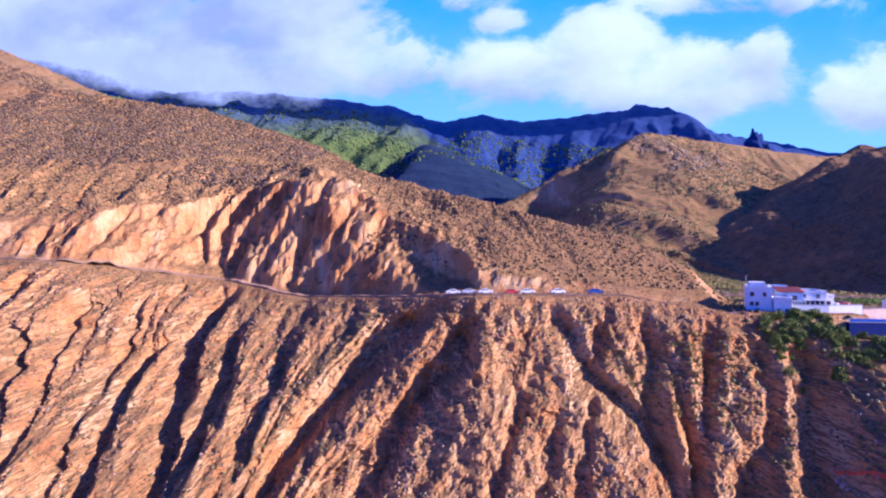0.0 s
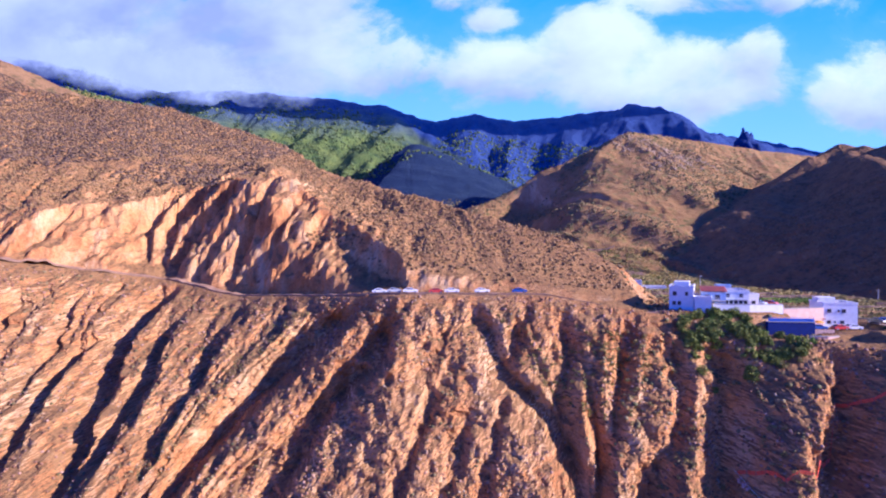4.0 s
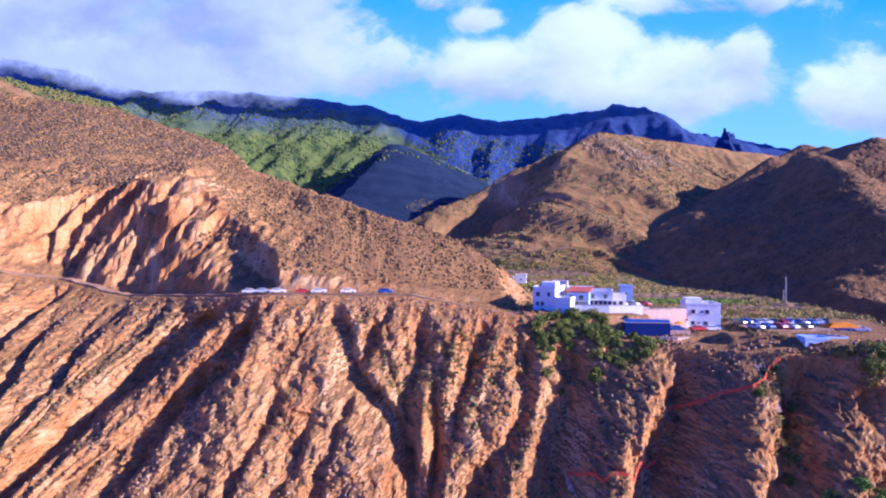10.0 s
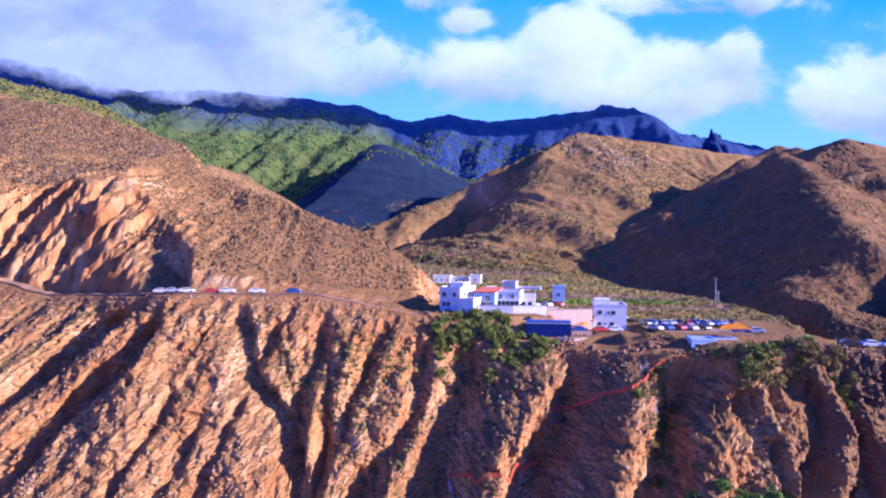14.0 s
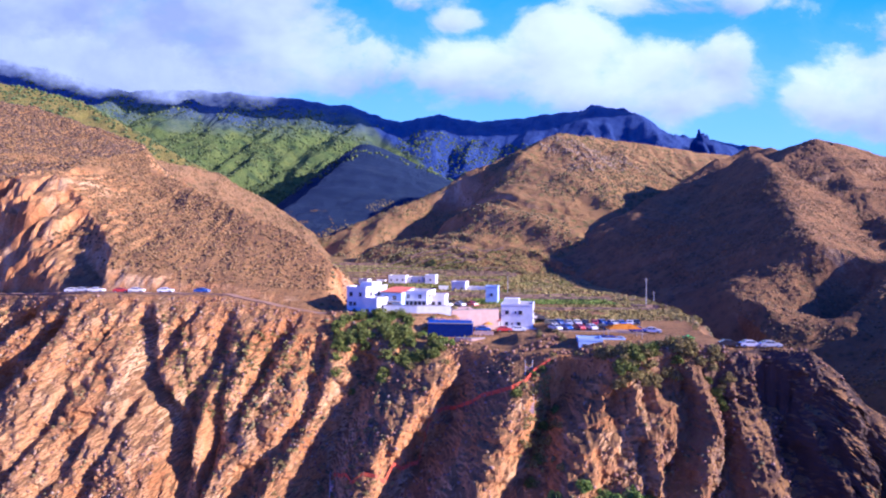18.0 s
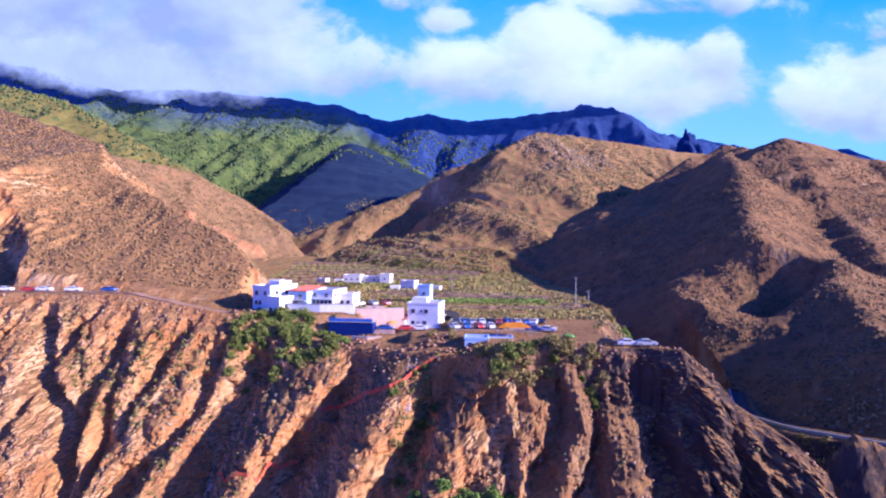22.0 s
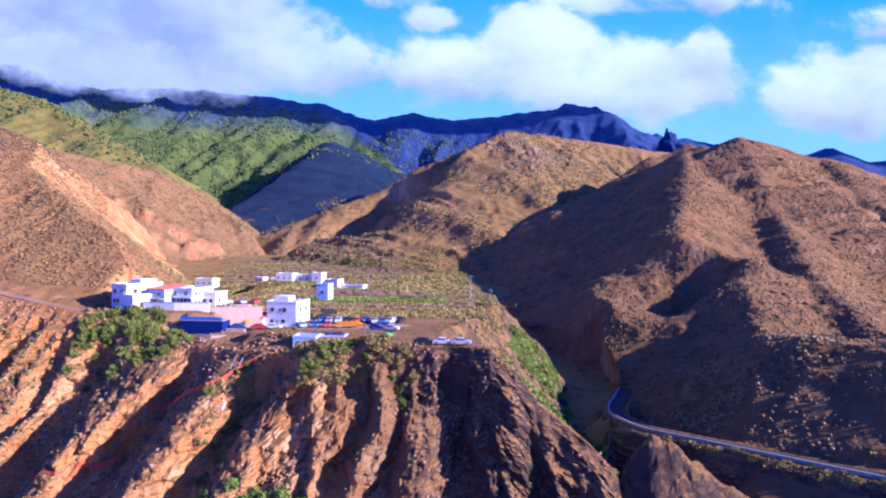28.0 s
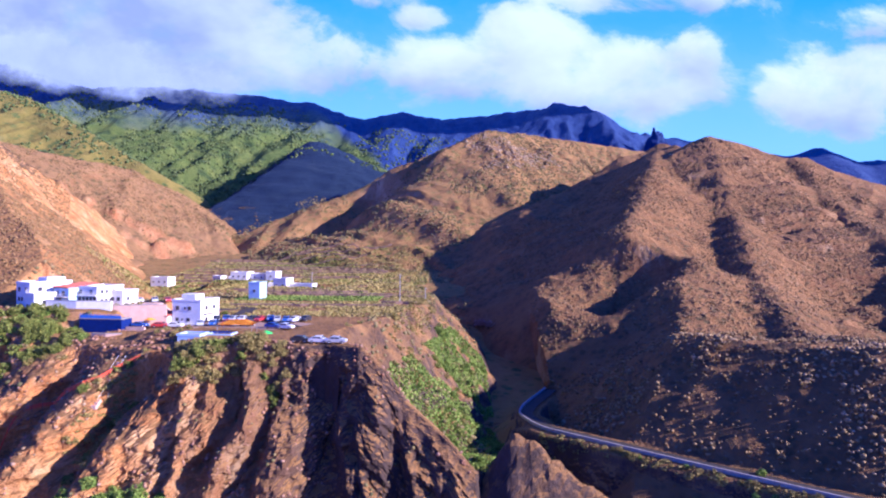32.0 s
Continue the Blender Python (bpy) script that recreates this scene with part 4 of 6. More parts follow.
M_FARSCRUB = leaf_mat("olive_scrub", (0.09, 0.085, 0.032), (0.17, 0.14, 0.055), (0.26, 0.20, 0.085))
M_SCRUBDARK = leaf_mat("dusky_scrub", (0.11, 0.075, 0.03), (0.20, 0.13, 0.055), (0.30, 0.20, 0.09))
M_SHADESCRUB = leaf_mat("shade_brown_scrub", (0.065, 0.045, 0.028), (0.11, 0.07, 0.042), (0.17, 0.11, 0.065))
M_BANKSCRUB = leaf_mat("tan_scrub", (0.16, 0.11, 0.045), (0.29, 0.20, 0.085), (0.43, 0.30, 0.14))
M_ROCK = leaf_mat("loose_rock", (0.17, 0.08, 0.045), (0.28, 0.15, 0.085), (0.38, 0.24, 0.16))
M_PALEROCK = leaf_mat("pale_rock", (0.18, 0.12, 0.07), (0.27, 0.19, 0.11), (0.38, 0.29, 0.18))
M_FARTREE = leaf_mat("far_foliage", (0.035, 0.06, 0.02), (0.07, 0.105, 0.03), (0.13, 0.16, 0.05))
M_BARK = flat_mat("bark", (0.14, 0.10, 0.07), 0.95, 0.4, 4.0)


# ---- roads ----
def ribbon(name, pts, half, mat, parent=None, lift=0.12, gap=2.0):
    """A strip laid along a line on the ground."""
    line = []
    for a, b in zip(pts, pts[1:]):
        a, b = Vector(a[:2]), Vector(b[:2])
        n = max(1, int((b - a).length / gap))
        line += [a.lerp(b, i / n) for i in range(n)]
    line.append(Vector(pts[-1][:2]))
    for _ in range(3):
        line = [line[0]] + [(p + 2 * q + r) / 4 for p, q, r in zip(line, line[1:], line[2:])] + [line[-1]]
    bm = bmesh.new()
    rows = []
    for i, p in enumerate(line):
        d = (line[min(i + 1, len(line) - 1)] - line[max(i - 1, 0)]).normalized()
        side = Vector((-d.y, d.x))
        top = max(land(*(p + side * k * half)) for k in (-1, -0.5, 0, 0.5, 1)) + lift
        rows.append([bm.verts.new((*(p + side * k * half), top - (0.6 if abs(k) > 1 else 0))) for k in (-1.05, -1, 1, 1.05)])
    for a, b in zip(rows, rows[1:]):
        for k in range(3):
            bm.faces.new((a[k], a[k + 1], b[k + 1], b[k]))
    bmesh.ops.recalc_face_normals(bm, faces=bm.faces)
    return part(name, bm, mat, parent, smooth=False), line


UPPER = [(x, float(np.interp(x, RIM_X, RIM_Y) + rim_jut(np.array(float(x)))) + (3.4 if x > -46 else 2.0)) for x in range(-160, 84, 4)]
ob, upper_line = ribbon("upper_road", UPPER, 1.7, M_DUSTROAD)
tagged(ob, "narrow asphalt road cut into the cliff", "road", kind="structure")
ob, low_line = ribbon("lower_road", LOW_ROAD, 1.8, M_ASPHALT)
tagged(ob, "narrow asphalt road curving round the hill foot", "road", kind="structure")
ob, _ = ribbon("access_road", [(84, 154), (100, 176), (112, 172), (128, 182), (137, 190), (140, 172), (148, 160), (158, 150), (163, 143)], 2.3, M_ASPHALT)
tagged(ob, "asphalt lane between the houses", "road", kind="structure")


def wall_along(name, line, side, high, thick, mat, label, category):
    """A low parapet beside a road, in one run."""
    bm = bmesh.new()
    rows = []
    for i, p in enumerate(line):
        d = (line[min(i + 1, len(line) - 1)] - line[max(i - 1, 0)]).normalized()
        n = Vector((-d.y, d.x))
        z = max(land(*(p + n * side)), land(*p)) - 0.5
        rows.append([bm.verts.new((*(p + n * (side + dx)), z + dz)) for dx, dz in ((0, 0), (0, high + 0.5), (thick, high + 0.5), (thick, 0))])
    for a, b in zip(rows, rows[1:]):
        for k in range(4):
            bm.faces.new((a[k], a[(k + 1) % 4], b[(k + 1) % 4], b[k]))
    bm.faces.new(rows[0]), bm.faces.new(rows[-1][::-1])
    bmesh.ops.recalc_face_normals(bm, faces=bm.faces)
    ob = part(name, bm, mat, None)
    return tagged(ob, label, category)


wall_along("road_parapet", low_line, -2.2, 0.8, 0.4, M_CONCRETE, "low pale masonry parapet beside the lower road", "wall")
wall_along("road_parapet", [p for p in upper_line if -60 < p.x < 70], -2.7, 0.4, 0.3, M_DUSTROAD, "low concrete parapet on the edge of the cliff road", "wall")


# ---- houses ----
def window(wall, x, y, z, w, h, turn=0.0, sill=True):
    """A window in a wall: frame, panes, sill; turn 0 faces -y, 90 faces +x."""
    m = pose(x, y, z, 0, 0, turn)
    bm = bmesh.new()
    for x0, x1, z0, z1 in ((-w / 2, w / 2, h / 2 - 0.08, h / 2), (-w / 2, w / 2, -h / 2, -h / 2 + 0.08), (-w / 2, -w / 2 + 0.08, -h / 2 + 0.08, h / 2 - 0.08), (w / 2 - 0.08, w / 2, -h / 2 + 0.08, h / 2 - 0.08), (-0.04, 0.04, -h / 2 + 0.08, h / 2 - 0.08)):
        box(x0, x1, -0.06, 0.10, z0, z1, bm=bm)
    fr = part("window", bm, M_FRAME, wall, "dark framed window")
    fr.matrix_local = m
    for x0, x1 in ((-w / 2 + 0.08, -0.04), (0.04, w / 2 - 0.08)):
        part("pane", box(x0, x1, -0.02, 0.02, -h / 2 + 0.08, h / 2 - 0.08), M_GLASS, fr)
    if sill:
        part("sill", box(-w / 2 - 0.1, w / 2 + 0.1, -0.16, -0.065, -h / 2 - 0.1, -h / 2 - 0.01), M_CONCRETE, fr)


def door(wall, x, y, z, w, h, turn=0.0, mat=None):
    d = part("door", box(-w / 2, w / 2, -0.05, 0.08, 0, h, 0.01), mat or M_WOOD, wall, "dark panelled door")
    d.matrix_local = pose(x, y, z, 0, 0, turn)
    part("door_handle", box(w / 2 - 0.15, w / 2 - 0.08, -0.12, -0.055, 1.0, 1.15), M_METAL, d)


def block(parent, x, y, z, w, d, h, turn, mat=M_WHITE, front=(), right=(), roof="flat", doors=(), base=2.0):
    """One box-shaped wing of a house. front and right: rows of windows (along, up, width, height)."""
    wall = part("wall", box(0, w, 0, d, -base, h, 0.03), mat, parent)
    wall.matrix_local = pose(x, y, z, 0, 0, turn)
    for a, u, ww, hh in front:
        window(wall, a, -0.005, u, ww, hh)
    for a, u, ww, hh in right:
        window(wall, w + 0.005, a, u, ww, hh, 90)
    for a, u, ww, hh in doors:
        door(wall, a, -0.01, u, ww, hh)
    if roof == "flat":
        bm = bmesh.new()
        for q in ((-0.1, w + 0.1, -0.1, 0.15), (-0.1, w + 0.1, d - 0.15, d + 0.1), (-0.1, 0.15, 0.15, d - 0.15), (w - 0.15, w + 0.1, 0.15, d - 0.15)):
            box(*q, h + 0.003, h + 0.55, bm=bm)
        part("parapet", bm, mat, wall)
        part("roof", box(0.15, w - 0.15, 0.15, d - 0.15, h + 0.003, h + 0.12), M_CONCRETE, wall, "flat grey roof")
    elif roof == "tiles":
        r = part("roof", prism([(-0.5, h + 0.02), (d + 0.4, h + 0.9), (d + 0.4, h + 1.05), (-0.5, h + 0.2)], -0.3, w + 0.3), M_TERRACOTTA, wall, "sloping red tiled roof")
        bm = bmesh.new()
        k = int(w / 0.45)
        for i in range(k):
            xx = -0.2 + i * (w + 0.4) / k
            box(xx, xx + 0.16, -0.5, d + 0.35, 0, 0.09, bm=bm)
        for v in bm.verts:
            v.co.z += h + 0.2 + (v.co.y + 0.5) * 0.85 / (d + 0.9)
        part("tile_ridges", bm, M_TERRACOTTA, r)
    return wall


def railing(parent, x0, x1, y, z, mat, high=1.0, gap=0.5):
    bm = box(x0, x1, y - 0.03, y + 0.03, z + high - 0.06, z + high)
    box(x0, x1, y - 0.02, y + 0.02, z + 0.1, z + 0.15, bm=bm)
    rail = part("railing", bm, mat, parent)
    for i in range(int((x1 - x0) / gap) + 1):
        part("baluster", box(x0 + i * gap - 0.02, x0 + i * gap + 0.02, y - 0.02, y + 0.02, z, z + high - 0.062), mat, rail)


def white_house():
    h = thing("white_house", pose(84, 157, 83), "large whitewashed flat-roofed house over the cliff", "house")
    a = block(h, 0, 0, 0, 6.2, 11, 6.1, -25, front=[(1.4, 4.6, 1.0, 1.1), (4.4, 4.6, 0.8, 1.0), (1.3, 2.0, 0.9, 1.0), (2.6, 2.0, 0.9, 1.0)],
              right=[(2.5, 4.6, 1.1, 1.1), (6.5, 4.6, 1.1, 1.1), (8, 1.6, 1.2, 1.3)])
    part("roof_room", box(1.0, 5.0, 5, 10, 6.13, 7.6, 0.03), M_WHITE, a, "low white room on the roof")
    b = block(h, 5.2, -4.0, -0.8, 4.2, 5.5, 4.2, -25, front=[(1.2, 1.3, 0.9, 0.9), (3.2, 1.3, 0.9, 0.9)], right=[(2.5, 2.2, 1.0, 1.0)])
    railing(b, 0.1, 4.1, 0.1, 4.75, M_WHITE)
    c = block(h, 9.5, 1.0, 0, 6.0, 8, 5.0, -22, M_PALEBLUE, front=[(1.3, 3.6, 1.2, 1.1), (3.9, 3.6, 1.2, 1.1)], right=[(3, 3.4, 1.2, 1.1)], roof="tiles", doors=[(2.6, 0.05, 1.0, 2.1)])
    part("balcony", box(0, 6, -1.4, -0.03, 2.45, 2.65, 0.02), M_CONCRETE, c)
    railing(c, 0.05, 5.95, -1.35, 2.66, M_WHITE)
    d = block(h, 15.6, 1.5, 0, 6.6, 9, 4.9, -14, front=[(1.2, 3.9, 0.9, 1.0), (4.6, 3.9, 0.9, 1.0), (0.9, 2.0, 0.9, 1.1), (2.1, 2.0, 0.9, 1.1), (3.3, 2.0, 0.9, 1.1), (4.5, 2.0, 0.9, 1.1), (5.7, 2.0, 0.9, 1.1)],
          right=[(1.6, 3.9, 0.9, 1.0), (3.2, 3.9, 0.9, 1.0), (5.5, 3.9, 0.9, 1.0), (1.5, 1.4, 0.9, 1.1), (3.0, 1.4, 0.9, 1.1), (4.5, 1.4, 0.9, 1.1), (6.0, 1.4, 0.9, 1.1)])
    railing(d, 0.1, 6.5, -0.6, 2.95, M_WHITE)
    part("balcony", box(0, 6.6, -0.75, -0.03, 2.75, 2.94, 0.02), M_WHITE, d)
    block(h, 22.4, 4.5, 0, 4.5, 6, 3.6, -10, front=[(1.3, 1.7, 1.0, 1.0), (3.1, 1.7, 1.0, 1.0)], right=[(2, 1.7, 1.0, 1.0)])
    return h


def retaining(name, pts, top, mat, label, thick=0.6):
    """Masonry walls end to end, each in its own stretch, standing on the ground."""
    h = thing(name, pose(pts[0][0], pts[0][1], 0), label, "wall")
    for (ax, ay), (bx, by) in zip(pts, pts[1:]):
        ln = math.hypot(bx - ax, by - ay)
        low = min(land(ax, ay), land(bx, by), land((ax + bx) / 2, (ay + by) / 2)) - 2.5
        w = part("wall_section", box(0, ln - 0.01, 0, thick, low, top, 0.03), mat, h)
        w.matrix_local = pose(ax - pts[0][0], ay - pts[0][1], 0, 0, 0, math.degrees(math.atan2(by - ay, bx - ax)))
        c = part("coping", box(-0.05, ln - 0.02, -0.08, thick + 0.08, top + 0.003, top + 0.15, 0.02), M_CONCRETE, w)
    return h


def block_house():
    h = thing("block_house", pose(126.4, 157, 78.2), "two-storey white block house with small dark windows", "house")
    w = block(h, 0, 0, 0, 8.6, 8.5, 6.4, -11, front=[(1.6, 4.6, 1.0, 1.0), (3.9, 4.6, 0.5, 0.6), (5.2, 4.6, 1.0, 1.0), (1.5, 1.5, 0.9, 0.9), (3.0, 1.5, 0.5, 0.5), (4.8, 1.5, 1.0, 0.9)], right=[(2.5, 4.6, 1.1, 1.1), (6, 4.6, 1.1, 1.1), (2.5, 1.5, 1.1, 1.1)])
    part("stair_room", box(0.4, 4.6, 3.5, 7.5, 6.13, 8.0, 0.03), M_WHITE, w, "small white room on the flat roof")
    part("balcony", box(8.605, 9.6, 1, 7, 2.9, 3.1, 0.02), M_CONCRETE, w)
    part("plinth", box(-0.3, 9.4, -0.9, -0.03, -2, 0.5, 0.03), M_WHITE, w, "white plinth wall at the foot")
    block(h, -6.5, -0.5, -0.3, 6.0, 5, 2.6, -8, front=[(1.5, 1.4, 1.0, 0.9), (4.2, 1.4, 1.0, 0.9)], roof="tiles")
    return h


def blue_terrace():
    h = thing("terrace_building", pose(106.5, 148.6, 76.2), "dark blue walled restaurant terrace with pale railing", "building")
    w = part("wall", box(0, 11.6, 0, 4.2, -4, 4.5, 0.04), M_BLUE, h)
    w.matrix_local = pose(0, 0, 0, 0, 0, -6)
    part("terrace_floor", box(-0.15, 11.75, -0.15, 4.2, 4.503, 4.7, 0.03), M_CONCRETE, w)
    railing(w, 0.1, 11.5, 0.05, 4.71, M_SKYBLUE, 1.1, 0.4)
    part("railing_panel", box(0.15, 11.45, 0.09, 0.12, 4.72, 5.5), M_SKYBLUE, w, "bright blue panel behind the railing")
    p = part("side_wall", box(11.9, 17.0, 1.2, 1.8, -3, 2.5, 0.03), M_PINK, h, "low pinkish rendered wall")
    p.matrix_local = pose(0, 0, 0, 0, 0, -6)
    return h


def cabin(name, x, y, z, w, d, hgt, turn, mat, label, win=2, roof="flat", wr=0):
    h = thing(name, pose(x, y, z), label, "house")
    fr = [((i + 0.5) * w / win, hgt * 0.55, min(0.9, w / win * 0.5), 0.9) for i in range(win)]
    rt = [((i + 0.5) * d / wr, hgt * 0.55, 0.9, 0.9) for i in range(wr)] if wr else ()
    block(h, 0, 0, 0, w, d, hgt, turn, mat, front=fr, right=rt, roof=roof)
    return h


ob, _ = ribbon("plaza", [(106.5, 163), (112, 163), (119, 163.5), (125.5, 165)], 6.0, M_PINK, lift=0.08)
tagged(ob, "pale pinkish concrete plaza beside the house", "pavement", kind="structure")
ob, _ = ribbon("car_park", [(138, 150), (146, 150), (155, 149), (163, 144)], 7.0, M_GRAVEL, lift=0.06)
tagged(ob, "dusty gravel car park on the table land", "pavement", kind="structure")
white_house()
block_house()
blue_terrace()
retaining("plaza_wall", [(94.5, 153.4), (103.5, 152.0), (112.6, 152.2)], 84.9, M_WHITE, "whitewashed retaining wall under the house")
retaining("ramp_wall", [(112.9, 152.6), (117, 153.4), (121, 154.4), (125.6, 155.4)], 83.7, M_PINK, "pinkish rendered retaining wall of the sloping plaza")
retaining("viewpoint_wall", [(113.5, 142.4), (117.5, 141.6), (121, 142.4)], 77.9, M_PINK, "small concrete wall on the cliff edge", 0.5)
cabin("tower_house", 126.5, 217, 79.4, 4.6, 5, 6.2, -12, M_PALEBLUE, "narrow tall pale house beside the field", 1)
cabin("blue_hut", 141, 128.8, 77.0, 5.2, 4.0, 2.6, -6, M_PALEBLUE, "small pale blue hut on the cliff edge", 2)
cabin("long_shed", 146.6, 131.2, 77.4, 5.5, 3.5, 1.9, -4, M_PALEBLUE, "long low pale blue shed", 3)
g = "village houses"
for row in ((79, 325, 80, 10, 8, 4.4, -8, 3, "whitewashed valley house with flat roof"), (90, 327, 80, 9, 7, 3.6, -14, 2, "low whitewashed valley house"),
            (100, 322, 79.5, 6, 7, 5.0, -10, 1, "two-storey whitewashed valley house"), (114.5, 288, 76.5, 7.2, 7, 6.8, -15, 2, "tall white cube house in the valley"),
            (122.4, 289, 76.3, 12, 6, 4.0, -12, 4, "long low white house in the valley"), (30, 332, 85, 11, 7, 4.8, -10, 3, "lone white house under the hill"),
            (58, 352, 83, 6, 5, 3.0, -20, 2, "small whitewashed outbuilding with flat roof"), (70, 345, 82, 5, 4, 2.8, -5, 1, "small whitewashed outbuilding with flat roof"), (108, 300, 77, 5, 5, 3.2, 0, 1, "small white annexe beside a cube house")):
    x, y, z, w, d, hh, turn, n, lab = row
    ob = cabin("village_house", x, y, land(x + w / 2, y + d / 2) - 0.1, w, d, hh, turn, M_WHITE, lab, n, wr=2)
    ob["group"] = g


# ---- cars ----
def car(mat, label):
    h = thing("car", Matrix(), label, "car", "parked cars")
    prof = [(-2.05, 0.32), (-2.1, 0.62), (-2.0, 0.9), (-1.15, 1.0), (-0.55, 1.42), (0.85, 1.46), (1.75, 1.0), (2.05, 0.92), (2.1, 0.6), (2.05, 0.3)]
    bm = prism(prof, -0.82, 0.82)
    bmesh.ops.bevel(bm, geom=list(bm.edges), offset=0.06, segments=2, affect="EDGES")
    body = part("body", bm, mat, h, smooth=False)
    part("windscreen", prism([(-1.06, 1.06), (-0.62, 1.375), (-0.64, 1.41), (-1.12, 1.07)], -0.68, 0.68), M_GLASS, h)
    part("rear_window", prism([(1.62, 1.06), (0.98, 1.40), (1.0, 1.44), (1.68, 1.07)], -0.68, 0.68), M_GLASS, h)
    for sx in (-1, 1):
        a, b = sorted((sx * 0.815, sx * 0.835))
        part("side_window", prism([(-0.85, 1.02), (-0.5, 1.33), (0.1, 1.35), (0.1, 1.02)], a, b), M_GLASS, h)
        part("side_window", prism([(0.18, 1.02), (0.18, 1.35), (0.8, 1.35), (1.3, 1.02)], a, b), M_GLASS, h)
        part("headlight", box(sx * 0.62 - 0.15, sx * 0.62 + 0.15, -2.13, -2.05, 0.62, 0.78, 0.02), M_LAMP, h)
        part("tail_light", box(sx * 0.66 - 0.1, sx * 0.66 + 0.1, 2.05, 2.13, 0.64, 0.84, 0.02), M_TAIL, h)
        for yy in (-1.3, 1.3):
            wh = part("tyre", tube(0.32, 0.32, -0.1, 0.1, 14, m=pose(sx * 0.76, yy, 0.32, 0, 90, 0)), M_TYRE, h)
            part("rim", tube(0.19, 0.17, 0, 0.03, 10, m=pose(sx * 0.865, yy, 0.32, 0, 90 * sx, 0)), M_METAL, wh)
    return h


CARS = [car(paint_mat("white_car_paint", (0.8, 0.8, 0.8)), "white parked hatchback car"), car(paint_mat("blue_car_paint", (0.04, 0.12, 0.42)), "dark blue parked hatchback car"),
        car(paint_mat("red_car_paint", (0.5, 0.04, 0.04)), "red parked hatchback car"), car(paint_mat("silver_car_paint", (0.5, 0.52, 0.55)), "silver grey parked hatchback car"),
        car(paint_mat("black_car_paint", (0.03, 0.03, 0.04)), "black parked hatchback car")]
placed = set()


def park(kind, x, y, turn):
    z = max(land(x + dx, y + dy) for dx in (-1, 0, 1) for dy in (-1, 0, 1)) + 0.1
    m = pose(x, y, z, 0, 0, turn)
    if kind not in placed:
        placed.add(kind)
        CARS[kind].matrix_world = m
    else:
        copy_thing(CARS[kind], m)


rnd = random.Random(5)
for i, (x, k) in enumerate(((3, 0), (7.5, 3), (12.2, 0), (19.5, 2), (24, 0), (32.5, 0), (43, 1))):
    park(k, x, float(np.interp(x, RIM_X, RIM_Y) + rim_jut(np.array(float(x)))) + 3.3, 90 + rnd.uniform(-6, 6))
for i in range(11):
    park((4, 1, 3, 0, 4, 2, 1, 3, 1, 0, 4)[i], 139.5 + i * 2.35, 154.6 + rnd.uniform(-1.2, 1.2), rnd.uniform(-22, 22))
for i, k in enumerate((3, 1, 2, 0, 4)):
    park(k, 139 + i * 3.1, 145.5 + rnd.uniform(-0.4, 0.4), 14 + rnd.uniform(-9, 9))
for x, y, k, t in ((121, 150.8, 1, 84), (126.5, 150.4, 2, 95), (130.2, 150.6, 0, 88), (158.5, 141.5, 1, 70), (161.8, 140.5, 0, 75), (170.5, 120.5, 4, 80), (174.5, 119.6, 0, 82), (178.2, 118.9, 3, 84),
                   (111.5, 168, 0, 40), (115.5, 169, 3, 30), (119, 169.5, 2, 35), (108.5, 166.5, 0, 50)):
    park(k, x, y, t)


# ---- awning, parasol, poles ----
def orange_tent():
    z = land(152.5, 134)
    h = thing("market_tent", pose(152.5, 134, z), "orange canvas tent roof beside the car park", "tent")
    bm = bmesh.new()
    v = [bm.verts.new(p) for p in ((-4, -2, 2.2), (4, -2, 2.2), (4, 2, 2.2), (-4, 2, 2.2), (-1.6, 0, 3.2), (1.8, 0, 3.3))]
    for f in ((0, 1, 5, 4), (1, 2, 5), (2, 3, 4, 5), (3, 0, 4)):
        bm.faces.new([v[i] for i in f])
    bmesh.ops.solidify(bm, geom=bm.faces[:], thickness=0.05)
    part("canopy", bm, M_ORANGE, h)
    for x in (-3.9, 3.9):
        for y in (-1.9, 1.9):
            part("pole", tube(0.05, 0.05, -0.3, 2.2, 8, x, y), M_METAL, h)


def parasol(x, y, mat, label):
    h = thing("parasol", pose(x, y, land(x, y)), label, "parasol")
    part("pole", tube(0.035, 0.035, -0.2, 2.3, 8), M_WOOD, h)
    part("canopy", tube(1.5, 0.05, 1.75, 2.35, 8), mat, h)
    part("base", tube(0.3, 0.28, 0.0, 0.12, 10), M_CONCRETE, h)


def power_pole(x, y, high, label="weathered wooden power pole with a cross arm"):
    h = thing("power_pole", pose(x, y, land(x, y)), label, "pole", "power poles")
    part("shaft", tube(0.17, 0.11, -0.6, high, 10), M_METAL, h)
    arm = part("cross_arm", box(-0.9, 0.9, -0.06, 0.06, high - 0.75, high - 0.6), M_WOOD, h)
    for xx in (-0.75, 0, 0.75):
        part("insulator", tube(0.05, 0.03, high - 0.6, high - 0.4, 8, xx), M_WHITE, arm)


orange_tent()
parasol(162.7, 122.5, M_LIME, "bright green canvas parasol on the cliff edge")
parasol(122.5, 152.8, M_ORANGE, "orange canvas parasol beside the block house")
power_pole(184.3, 208, 10.6)
power_pole(193, 224, 4.6, "short grey power pole")
power_pole(140, 262, 8.5)


# ---- cliff path with netting and stairs ----
PATH_LINE = [(86.7, 50), (92, 52), (97, 53.5), (102, 56), (107, 60), (112, 63.5), (117, 66), (121, 68.5), (125, 70.5), (128, 71.5), (131, 73.5), (134.3, 75)]


